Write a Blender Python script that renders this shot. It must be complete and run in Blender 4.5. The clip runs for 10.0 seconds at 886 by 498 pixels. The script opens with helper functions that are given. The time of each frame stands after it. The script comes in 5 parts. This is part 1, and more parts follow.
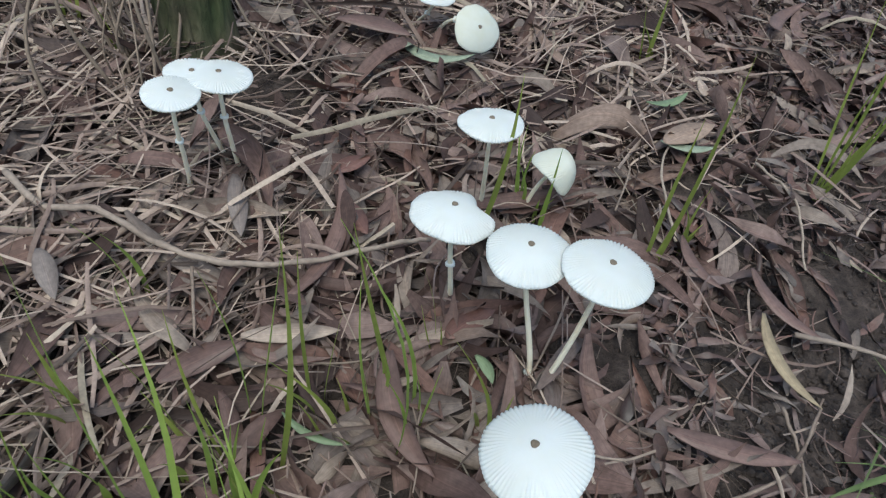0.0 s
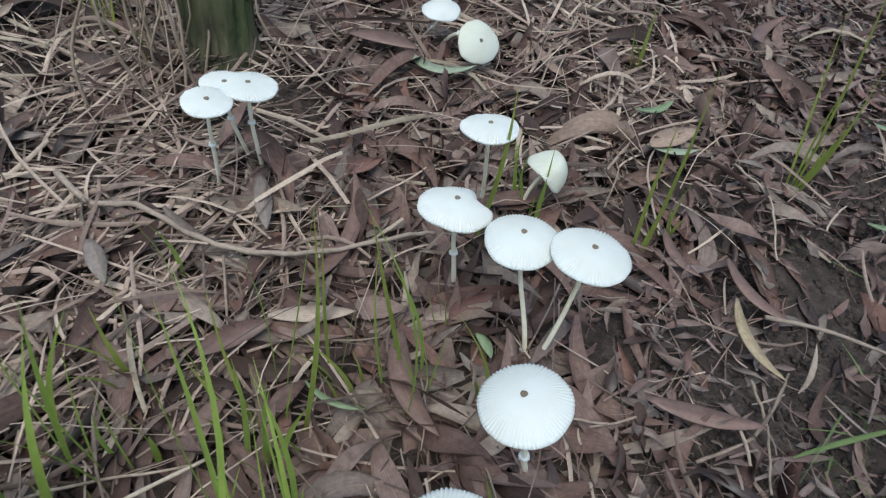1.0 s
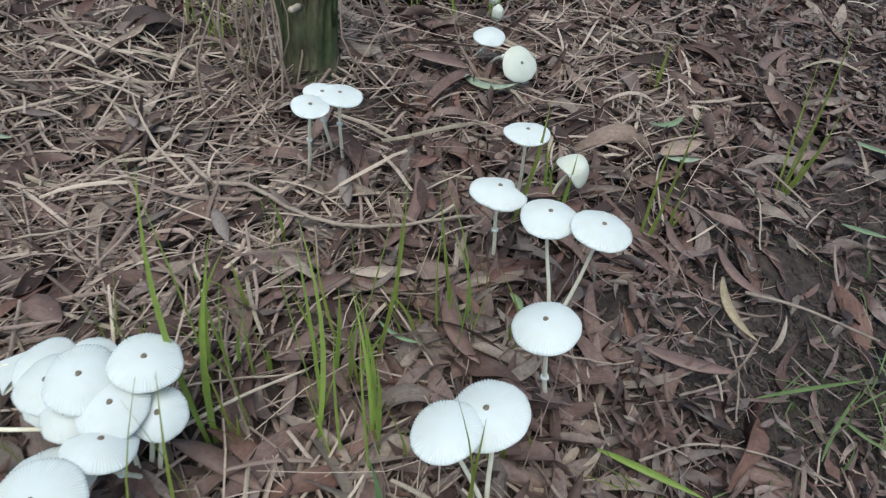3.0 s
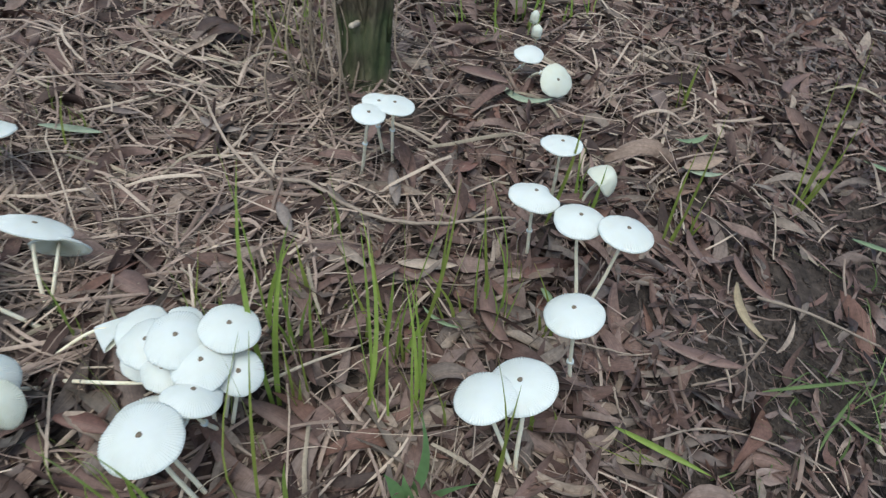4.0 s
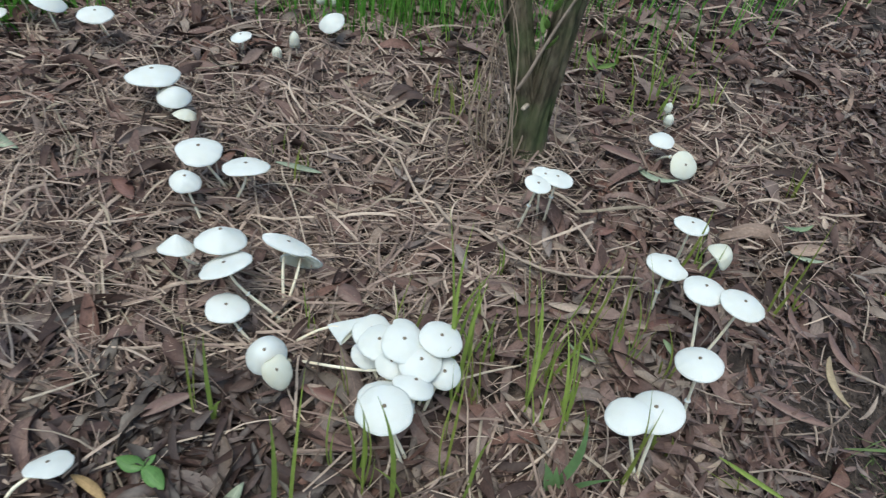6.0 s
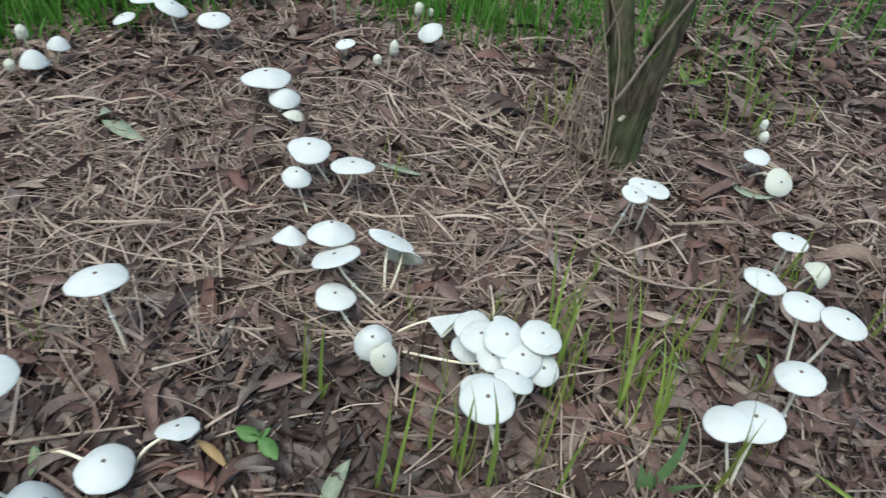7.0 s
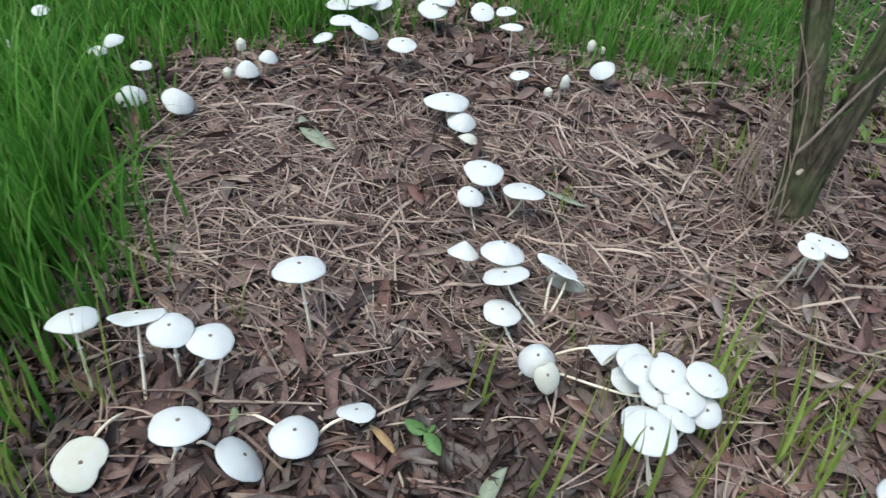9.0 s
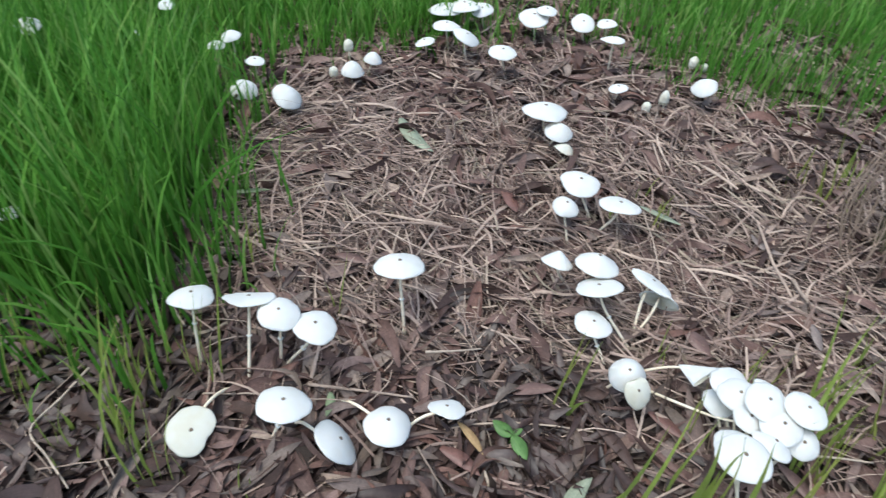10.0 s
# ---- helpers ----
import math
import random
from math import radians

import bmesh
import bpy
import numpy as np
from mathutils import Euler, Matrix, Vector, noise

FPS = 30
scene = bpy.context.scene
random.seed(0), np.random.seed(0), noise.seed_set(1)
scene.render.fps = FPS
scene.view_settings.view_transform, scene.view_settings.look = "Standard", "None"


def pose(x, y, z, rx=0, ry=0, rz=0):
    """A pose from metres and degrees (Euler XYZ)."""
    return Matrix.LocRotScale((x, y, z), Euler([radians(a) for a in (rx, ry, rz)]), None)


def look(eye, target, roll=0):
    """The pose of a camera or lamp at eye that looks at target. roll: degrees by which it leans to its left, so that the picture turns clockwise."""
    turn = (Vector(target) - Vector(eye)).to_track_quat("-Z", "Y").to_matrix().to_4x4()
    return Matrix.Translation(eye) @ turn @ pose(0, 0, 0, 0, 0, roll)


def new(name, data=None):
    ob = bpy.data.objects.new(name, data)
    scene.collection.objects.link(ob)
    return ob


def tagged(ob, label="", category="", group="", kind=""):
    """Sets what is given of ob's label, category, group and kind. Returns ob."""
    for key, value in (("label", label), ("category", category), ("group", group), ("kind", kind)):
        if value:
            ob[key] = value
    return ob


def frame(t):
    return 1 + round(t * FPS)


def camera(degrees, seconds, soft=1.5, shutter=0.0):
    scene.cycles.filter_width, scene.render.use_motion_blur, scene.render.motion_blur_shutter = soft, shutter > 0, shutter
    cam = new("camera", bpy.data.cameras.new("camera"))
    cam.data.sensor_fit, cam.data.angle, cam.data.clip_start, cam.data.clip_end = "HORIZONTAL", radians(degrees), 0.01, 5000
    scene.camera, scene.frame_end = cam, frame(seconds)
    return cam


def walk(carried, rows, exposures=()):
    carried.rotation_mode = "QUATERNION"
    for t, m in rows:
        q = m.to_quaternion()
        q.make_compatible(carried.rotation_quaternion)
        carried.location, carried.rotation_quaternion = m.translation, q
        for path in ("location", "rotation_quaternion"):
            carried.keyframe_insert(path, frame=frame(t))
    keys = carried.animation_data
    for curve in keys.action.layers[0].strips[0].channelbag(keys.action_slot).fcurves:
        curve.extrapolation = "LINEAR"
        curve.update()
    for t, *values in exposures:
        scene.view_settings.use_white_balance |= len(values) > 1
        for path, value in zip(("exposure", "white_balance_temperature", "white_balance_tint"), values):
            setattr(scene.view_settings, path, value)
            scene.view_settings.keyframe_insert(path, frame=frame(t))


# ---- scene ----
# ---- the camera and its walk ----
cam = camera(68.3, 10.0, 1.25, 0.5)
PATH = [
    (0, (0.047, 0.037, 0.47), (0.148, 1.313, -1.068), 10.2),
    (0.5, (0.047, 0.015, 0.488), (0.141, 1.303, -1.039), 9.8),
    (1, (0.047, -0.017, 0.509), (0.128, 1.278, -1.013), 9.4),
    (1.5, (0.042, -0.048, 0.538), (0.111, 1.271, -0.964), 9.6),
    (2, (0.037, -0.082, 0.559), (0.089, 1.233, -0.947), 9.5),
    (2.5, (0.033, -0.119, 0.582), (0.053, 1.198, -0.923), 9.2),
    (4, (0.015, -0.226, 0.657), (-0.076, 1.098, -0.84), 8.3),
    (4.5, (-0.011, -0.257, 0.692), (-0.129, 1.076, -0.795), 10.9),
    (5, (-0.046, -0.302, 0.732), (-0.249, 1.027, -0.749), 10.2),
    (6.3, (-0.109, -0.41, 0.829), (-0.467, 0.92, -0.621), 7.4),
    (6.5, (-0.117, -0.418, 0.828), (-0.515, 0.901, -0.621), 6.5),
    (7, (-0.146, -0.455, 0.833), (-0.628, 0.839, -0.614), 6.1),
    (7.5, (-0.167, -0.48, 0.844), (-0.737, 0.793, -0.589), 5.4),
    (8, (-0.177, -0.502, 0.849), (-0.81, 0.744, -0.582), 4.8),
    (8.5, (-0.192, -0.522, 0.854), (-0.91, 0.682, -0.573), 4.3),
    (9, (-0.21, -0.543, 0.866), (-1.007, 0.627, -0.548), 3.2),
    (9.5, (-0.224, -0.568, 0.872), (-1.091, 0.549, -0.542), 2.7),
    (10, (-0.242, -0.591, 0.882), (-1.192, 0.46, -0.53), 2.0),
]
walk(cam, [(t, look(eye, target, roll)) for t, eye, target, roll in PATH], exposures=[(0.0, 0.31, 5980, -3), (2.0, 0.35, 6000, -4), (4.5, 0.35, 6060, -5), (6.5, 0.44, 6120, -5), (8.5, 0.50, 6090, -2), (10.0, 0.69, 6050, 2)])

# ---- light: an even, overcast sky under open trees ----
world = bpy.data.worlds.new("sky")
scene.world = world
world.use_nodes = True
wn = world.node_tree.nodes
sky = wn.new("ShaderNodeTexSky")
sky.sky_type, sky.sun_disc = "NISHITA", False
sky.sun_elevation, sky.sun_rotation = radians(73), radians(201)
sky.air_density, sky.dust_density, sky.ozone_density = 1.0, 3.0, 0.8
wn["Background"].inputs["Strength"].default_value = 0.15
world.node_tree.links.new(sky.outputs[0], wn["Background"].inputs["Color"])
sun = new("sun", bpy.data.lights.new("sun", "SUN"))
sun.data.energy, sun.data.angle, sun.data.color = 1.5, radians(45), (1.0, 0.97, 0.94)
sun.matrix_world = look((-0.18, -0.47, 1.65), (0, 0, 0))

rng = np.random.default_rng(7)


# ---- materials ----
def material(name, rough=0.6, spec=0.3):
    m = bpy.data.materials.new(name)
    m.use_nodes = True
    n = m.node_tree.nodes
    b = n["Principled BSDF"]
    b.inputs["Roughness"].default_value = rough
    b.inputs["Specular IOR Level"].default_value = spec
    return m, n, m.node_tree.links, b


def ramp(n, stops):
    r = n.new("ShaderNodeValToRGB")
    while len(r.color_ramp.elements) < len(stops):
        r.color_ramp.elements.new(0.5)
    for e, (p, c) in zip(r.color_ramp.elements, stops):
        e.position, e.color = p, (*c, 1)
    return r


def noise_tex(n, l, scale, detail=4, coords="Object", stretch=None):
    co = n.new("ShaderNodeTexCoord")
    t = n.new("ShaderNodeTexNoise")
    t.inputs["Scale"].default_value, t.inputs["Detail"].default_value = scale, detail
    if stretch:
        mp = n.new("ShaderNodeMapping")
        mp.inputs["Scale"].default_value = stretch
        l.new(co.outputs[coords], mp.inputs[0])
        l.new(mp.outputs[0], t.inputs["Vector"])
    else:
        l.new(co.outputs[coords], t.inputs["Vector"])
    return t


def mix(n, l, a, b, fac, kind="MIX"):
    x = n.new("ShaderNodeMix")
    x.data_type, x.blend_type = "RGBA", kind
    for sock, v in ((x.inputs[0], fac), (x.inputs[6], a), (x.inputs[7], b)):
        if hasattr(v, "is_output"):
            l.new(v, sock)
        else:
            sock.default_value = v if isinstance(v, float) else (*v, 1)
    return x.outputs[2]


def bump(n, l, height, b, strength, distance):
    x = n.new("ShaderNodeBump")
    x.inputs["Strength"].default_value, x.inputs["Distance"].default_value = strength, distance
    l.new(height, x.inputs["Height"])
    l.new(x.outputs[0], b.inputs["Normal"])


def varied(name, stops, rough, spec, by_island, mottling=0.5, scale=220.0, relief=0.0006, through_light=0.0, veins=False):
    """A surface whose pieces each take a colour of their own from the ramp, with mottling and fine relief on top."""
    m, n, l, b = material(name, rough, spec)
    src = n.new("ShaderNodeNewGeometry").outputs["Random Per Island"] if by_island else n.new("ShaderNodeObjectInfo").outputs["Random"]
    r = ramp(n, stops)
    l.new(src, r.inputs[0])
    fine, coarse = noise_tex(n, l, scale, 5), noise_tex(n, l, scale / 7, 3)
    dark = ramp(n, [(0.3, (0.55, 0.52, 0.5)), (0.7, (1.15, 1.12, 1.1))])
    l.new(fine.outputs[0], dark.inputs[0])
    blot = ramp(n, [(0.35, (0.62, 0.6, 0.6)), (0.62, (1.1, 1.1, 1.1))])
    l.new(coarse.outputs[0], blot.inputs[0])
    c = mix(n, l, r.outputs[0], dark.outputs[0], mottling, "MULTIPLY")
    c = mix(n, l, c, blot.outputs[0], mottling, "MULTIPLY")
    relief_from = fine.outputs[0]
    if veins:  # lengthwise veins, a pale midrib, and tips that have dried darker
        grain = noise_tex(n, l, 1.0, 4, "UV", (5.0, 9.0, 1.0))
        gr = ramp(n, [(0.34, (0.6, 0.58, 0.56)), (0.5, (1.0, 1.0, 1.0)), (0.66, (1.22, 1.2, 1.18))])
        l.new(grain.outputs[0], gr.inputs[0])
        c = mix(n, l, c, gr.outputs[0], 0.42, "MULTIPLY")
        co, sp = n.new("ShaderNodeTexCoord"), n.new("ShaderNodeSeparateXYZ")
        l.new(co.outputs["UV"], sp.inputs[0])
        ab = n.new("ShaderNodeMath")
        ab.operation = "ABSOLUTE"
        l.new(sp.outputs[1], ab.inputs[0])
        rib = ramp(n, [(0.0, (1.35, 1.32, 1.28)), (0.07, (0.92, 0.9, 0.9)), (0.16, (1, 1, 1)), (0.86, (1, 1, 1)), (1.0, (0.72, 0.7, 0.68))])
        l.new(ab.outputs[0], rib.inputs[0])
        c = mix(n, l, c, rib.outputs[0], 0.8, "MULTIPLY")
        relief_from = mix(n, l, fine.outputs[0], grain.outputs[0], 0.6)
    l.new(c, b.inputs["Base Color"])
    bump(n, l, relief_from, b, 0.7, relief)
    if through_light:
        tr = n.new("ShaderNodeBsdfTranslucent")
        l.new(c, tr.inputs[0])
        ms = n.new("ShaderNodeMixShader")
        ms.inputs[0].default_value = through_light
        l.new(b.outputs[0], ms.inputs[1])
        l.new(tr.outputs[0], ms.inputs[2])
        l.new(ms.outputs[0], n["Material Output"].inputs[0])
    return m


BROWNS = [(0.0, (0.055, 0.037, 0.033)), (0.2, (0.104, 0.065, 0.056)), (0.42, (0.174, 0.111, 0.096)), (0.62, (0.230, 0.162, 0.142)),
          (0.76, (0.167, 0.136, 0.122)), (0.9, (0.36, 0.284, 0.230)), (0.94, (0.166, 0.096, 0.078)), (1.0, (0.186, 0.106, 0.086))]
STRAWS = [(0.0, (0.084, 0.058, 0.046)), (0.25, (0.200, 0.140, 0.114)), (0.55, (0.338, 0.247, 0.204)), (0.9, (0.53, 0.42, 0.337)), (1.0, (0.25, 0.21, 0.15))]
GREENS = [(0.0, (0.070, 0.19, 0.024)), (0.4, (0.132, 0.340, 0.046)), (0.8, (0.220, 0.455, 0.078)), (1.0, (0.36, 0.52, 0.15))]
leaf_mat = varied("dry_leaf", BROWNS, 0.62, 0.22, True, 0.6, veins=True)
loose_leaf_mat = varied("loose_dry_leaf", BROWNS, 0.6, 0.25, False, 0.6, veins=True)
damp_loose_mat = varied("damp_loose_leaf", [(p, tuple(0.80 * v for v in c)) for p, c in BROWNS], 0.5, 0.35, False, 0.6, veins=True)
# the dry leaf browns at 0.45: shade put into the leaf colour
shaded_leaf_mat = varied("shaded_leaf", [(p, tuple(0.45 * v for v in c)) for p, c in BROWNS], 0.45, 0.4, True, 0.6, veins=True)
damp_leaf_mat = varied("damp_leaf", [(p, tuple(0.92 * v for v in c)) for p, c in BROWNS], 0.4, 0.45, True, 0.6, veins=True)
straw_mat = varied("straw", STRAWS, 0.6, 0.3, True, 0.45, 300.0, 0.0003)
grass_mat = varied("grass", GREENS, 0.45, 0.35, True, 0.25, 120.0, 0.0002, 0.45)
blade_mat = varied("grass_blade", [(p, (c[0] * 1.9, c[1] * 1.08, c[2] * 1.5)) for p, c in GREENS], 0.42, 0.4, True, 0.25, 120.0, 0.0002, 0.45)
twig_mat = varied("twig", [(0.0, (0.17, 0.125, 0.10)), (0.5, (0.32, 0.25, 0.20)), (1.0, (0.44, 0.36, 0.29))], 0.7, 0.25, False, 0.6, 260.0, 0.0008)


def plain(name, colour, rough, spec, mottling=0.5, scale=220.0, relief=0.0005, through_light=0.0, veins=False):
    return varied(name, [(0.0, colour), (1.0, tuple(c * 0.85 for c in colour))], rough, spec, False, mottling, scale, relief, through_light, veins)


tan_leaf = plain("pale_tan_leaf", (0.49, 0.385, 0.31), 0.6, 0.3, veins=True)
yellow_leaf = plain("yellow_leaf", (0.37, 0.29, 0.185), 0.5, 0.35, veins=True)
green_leaf = plain("faded_green_leaf", (0.21, 0.27, 0.15), 0.45, 0.4, 0.4, veins=True)
pale_green_leaf = plain("pale_green_leaf", (0.29, 0.33, 0.235), 0.5, 0.35, 0.35, veins=True)
buff_leaf = plain("buff_leaf", (0.36, 0.26, 0.20), 0.6, 0.3, veins=True)
ochre_leaf = plain("ochre_leaf", (0.40, 0.27, 0.13), 0.55, 0.3, veins=True)
grey_leaf = plain("grey_leaf", (0.27, 0.22, 0.195), 0.5, 0.4, veins=True)
red_leaf = plain("red_brown_leaf", (0.19, 0.098, 0.079), 0.48, 0.4, veins=True)
brown_leaf = plain("brown_leaf", (0.19, 0.118, 0.099), 0.48, 0.4, veins=True)
dark_leaf = plain("dark_leaf", (0.092, 0.059, 0.049), 0.6, 0.3, veins=True)
stick_mat = plain("grey_stick", (0.34, 0.27, 0.22), 0.75, 0.2, 0.5, 180.0, 0.001)
pale_stick_mat = plain("pale_twig", (0.55, 0.46, 0.37), 0.75, 0.2, 0.5, 180.0, 0.001)
sprout_leaf = plain("sprout_leaf", (0.15, 0.29, 0.085), 0.5, 0.35, 0.35, 120.0, 0.0003, 0.25, veins=True)
fine_blade_mat = varied("fine_blade", [(0.0, (0.10, 0.13, 0.05)), (0.5, (0.16, 0.23, 0.08)), (1.0, (0.24, 0.24, 0.12))], 0.5, 0.3, True, 0.3, 120.0, 0.0002, 0.3)
fresh_leaf = plain("fresh_leaf", (0.20, 0.33, 0.08), 0.45, 0.4, 0.25, 120.0, 0.0003, 0.3, veins=True)


def soil_material():
    m, n, l, b = material("soil", 0.8, 0.3)
    a, c, d = noise_tex(n, l, 9, 6), noise_tex(n, l, 90, 8), noise_tex(n, l, 420, 4)
    r = ramp(n, [(0.3, (0.016, 0.012, 0.0105)), (0.5, (0.046, 0.034, 0.029)), (0.7, (0.105, 0.080, 0.068))])
    l.new(mix(n, l, a.outputs[0], c.outputs[0], 0.6), r.inputs[0])
    l.new(mix(n, l, r.outputs[0], d.outputs[0], 0.35, "OVERLAY"), b.inputs["Base Color"])
    w = ramp(n, [(0.38, (0.28, 0.28, 0.28)), (0.6, (0.85, 0.85, 0.85))])
    l.new(a.outputs[0], w.inputs[0])
    l.new(w.outputs[0], b.inputs["Roughness"])
    bump(n, l, mix(n, l, c.outputs[0], d.outputs[0], 0.4), b, 1.0, 0.006)
    return m


def cap_material(name, tone, cream, thin=0.38):
    m, n, l, b = material(name, 0.55, 0.3)
    fine = noise_tex(n, l, 500, 4)
    big = noise_tex(n, l, 45, 3)
    r = ramp(n, [(0.35, cream), (0.6, tone)])
    l.new(big.outputs[0], r.inputs[0])
    l.new(r.outputs[0], b.inputs["Base Color"])
    b.inputs["Subsurface Weight"].default_value = 0.2
    b.inputs["Subsurface Radius"].default_value = (0.004, 0.0035, 0.003)
    b.inputs["Subsurface Scale"].default_value = 1.0
    bump(n, l, fine.outputs[0], b, 0.35, 0.0003)
    tr = n.new("ShaderNodeBsdfTranslucent")
    l.new(r.outputs[0], tr.inputs[0])
    ms = n.new("ShaderNodeMixShader")
    ms.inputs[0].default_value = thin
    l.new(b.outputs[0], ms.inputs[1])
    l.new(tr.outputs[0], ms.inputs[2])
    l.new(ms.outputs[0], n["Material Output"].inputs[0])
    return m


def ground_material():
    """Damp dark soil in the clearing; farther off the same soil under old matted leaves and moss."""
    m, n, l, b = material("ground_soil", 0.85, 0.25)
    a, c, d, e = noise_tex(n, l, 9, 6), noise_tex(n, l, 90, 8), noise_tex(n, l, 420, 4), noise_tex(n, l, 1.1, 5)
    near_c = ramp(n, [(0.3, (0.016, 0.012, 0.0105)), (0.5, (0.046, 0.034, 0.029)), (0.7, (0.105, 0.080, 0.068))])
    l.new(mix(n, l, a.outputs[0], c.outputs[0], 0.6), near_c.inputs[0])
    far_c = ramp(n, [(0.34, (0.030, 0.020, 0.016)), (0.48, (0.085, 0.058, 0.046)), (0.58, (0.14, 0.105, 0.08)), (0.68, (0.07, 0.10, 0.035))])
    l.new(mix(n, l, mix(n, l, e.outputs[0], a.outputs[0], 0.35), c.outputs[0], 0.45), far_c.inputs[0])
    co, ln = n.new("ShaderNodeTexCoord"), n.new("ShaderNodeVectorMath")
    ln.operation = "LENGTH"
    l.new(co.outputs["Object"], ln.inputs[0])
    rm = n.new("ShaderNodeMapRange")
    rm.inputs[1].default_value, rm.inputs[2].default_value = 1.8, 3.6
    l.new(ln.outputs["Value"], rm.inputs[0])
    l.new(mix(n, l, mix(n, l, near_c.outputs[0], far_c.outputs[0], rm.outputs[0]), d.outputs[0], 0.35, "OVERLAY"), b.inputs["Base Color"])
    bump(n, l, mix(n, l, c.outputs[0], d.outputs[0], 0.4), b, 1.0, 0.006)
    return m


ground_mat = ground_material()
soil_mat = soil_material()
white_cap = cap_material("white_cap", (0.92, 0.93, 0.915), (0.885, 0.89, 0.86))
cream_cap = cap_material("cream_cap", (0.88, 0.875, 0.785), (0.84, 0.82, 0.70))
gill_mat = cap_material("gills", (0.84, 0.83, 0.74), (0.78, 0.76, 0.64), 0.42)
stem_mat = cap_material("stem", (0.97, 0.88, 0.71), (0.90, 0.78, 0.59), 0.12)
disc_mat = plain("brown_disc", (0.22, 0.175, 0.13), 0.7, 0.2, 0.5, 600.0, 0.0003)


def bark_material():
    m, n, l, b = material("bark", 0.85, 0.2)
    a = noise_tex(n, l, 60, 7, "Object", (1, 1, 0.3))
    c = noise_tex(n, l, 9, 4)
    r = ramp(n, [(0.34, (0.024, 0.019, 0.013)), (0.5, (0.074, 0.059, 0.039)), (0.7, (0.150, 0.122, 0.085))])
    l.new(a.outputs[0], r.inputs[0])
    g = ramp(n, [(0.38, (0, 0, 0)), (0.56, (0.7, 0.7, 0.7))])
    l.new(c.outputs[0], g.inputs[0])
    l.new(mix(n, l, r.outputs[0], (0.070, 0.092, 0.038), g.outputs[0]), b.inputs["Base Color"])
    bump(n, l, a.outputs[0], b, 1.0, 0.012)
    return m


bark_mat = bark_material()


# ---- mesh helpers ----
def mesh_from(name, verts, faces, mat, smooth=True, uv=None):
    me = bpy.data.meshes.new(name)
    me.from_pydata(np.asarray(verts, float).tolist(), [], faces if isinstance(faces, list) else faces.tolist())
    me.materials.append(mat)
    if smooth:
        me.polygons.foreach_set("use_smooth", np.ones(len(me.polygons), bool))
    if uv is not None:  # along and across the piece
        corner = np.empty(len(me.loops), np.int32)
        me.loops.foreach_get("vertex_index", corner)
        me.uv_layers.new(name="grain").data.foreach_set("uv", np.asarray(uv, np.float32)[corner].ravel())
    me.update()
    return me


def part(name, me, parent=None, label=""):
    ob = new(name, me)
    ob.parent = parent
    return tagged(ob, label) if label else ob


def empty(name, at):
    ob = new(name)
    ob.empty_display_size = 0.01
    ob.location = at
    return ob


def tube(points, radii, sides=8, wobble=0.0):
    """Vertices and faces of a closed round stalk through the points."""
    p = np.asarray(points, float)
    n = len(p)
    tan = np.gradient(p, axis=0)
    tan /= np.linalg.norm(tan, axis=1, keepdims=True) + 1e-12
    ref = np.array([1.0, 0.0, 0.0]) if abs(tan[0][0]) < 0.8 else np.array([0.0, 1.0, 0.0])
    verts, faces = [], []
    for i in range(n):
        u = np.cross(tan[i], ref)
        u /= np.linalg.norm(u)
        w = np.cross(tan[i], u)
        ref = np.cross(u, tan[i])
        for k in range(sides):
            a = 2 * math.pi * k / sides
            rr = radii[i] * (1 + wobble * math.sin(3 * a + i * 1.7))
            verts.append(p[i] + rr * (math.cos(a) * u + math.sin(a) * w))
    for i in range(n - 1):
        for k in range(sides):
            a, b = i * sides + k, i * sides + (k + 1) % sides
            faces.append([a, b, b + sides, a + sides])
    faces.append(list(range(sides))[::-1])
    faces.append(list(range((n - 1) * sides, n * sides)))
    return verts, faces


def smooth_line(points, n):
    """A Catmull-Rom line through the points, of n places."""
    p = np.asarray(points, float)
    q = np.vstack([2 * p[0] - p[1], p, 2 * p[-1] - p[-2]])
    out = []
    for s in np.linspace(0, len(p) - 1 - 1e-9, n):
        i = int(s)
        t = s - i
        a, b, c, d = q[i : i + 4]
        out.append(0.5 * (2 * b + (c - a) * t + (2 * a - 5 * b + 4 * c - d) * t**2 + (3 * b - a - 3 * c + d) * t**3))
    return np.array(out)


# ---- the ground ----
def height(x, y):
    """The lie of the ground: a low uneven floor, a little higher round the tree."""
    x, y = np.asarray(x, float), np.asarray(y, float)
    z = 0.008 * np.sin(5.1 * x + 1.3) * np.cos(4.3 * y - 0.4) + 0.006 * np.sin(11 * x - 7 * y) + 0.004 * np.sin(23 * x + 17 * y + 2)
    z = z + 0.035 * np.exp(-((x + 0.2) ** 2 + (y - 0.70) ** 2) / 0.02)
    far = np.clip(np.hypot(x + 0.4, y - 0.5) - 2.5, 0, None)
    return z - 0.012 + 0.03 * far * np.sin(0.5 * x + 0.7 * y) * np.clip(far, 0, 1) / (1 + 0.15 * far)


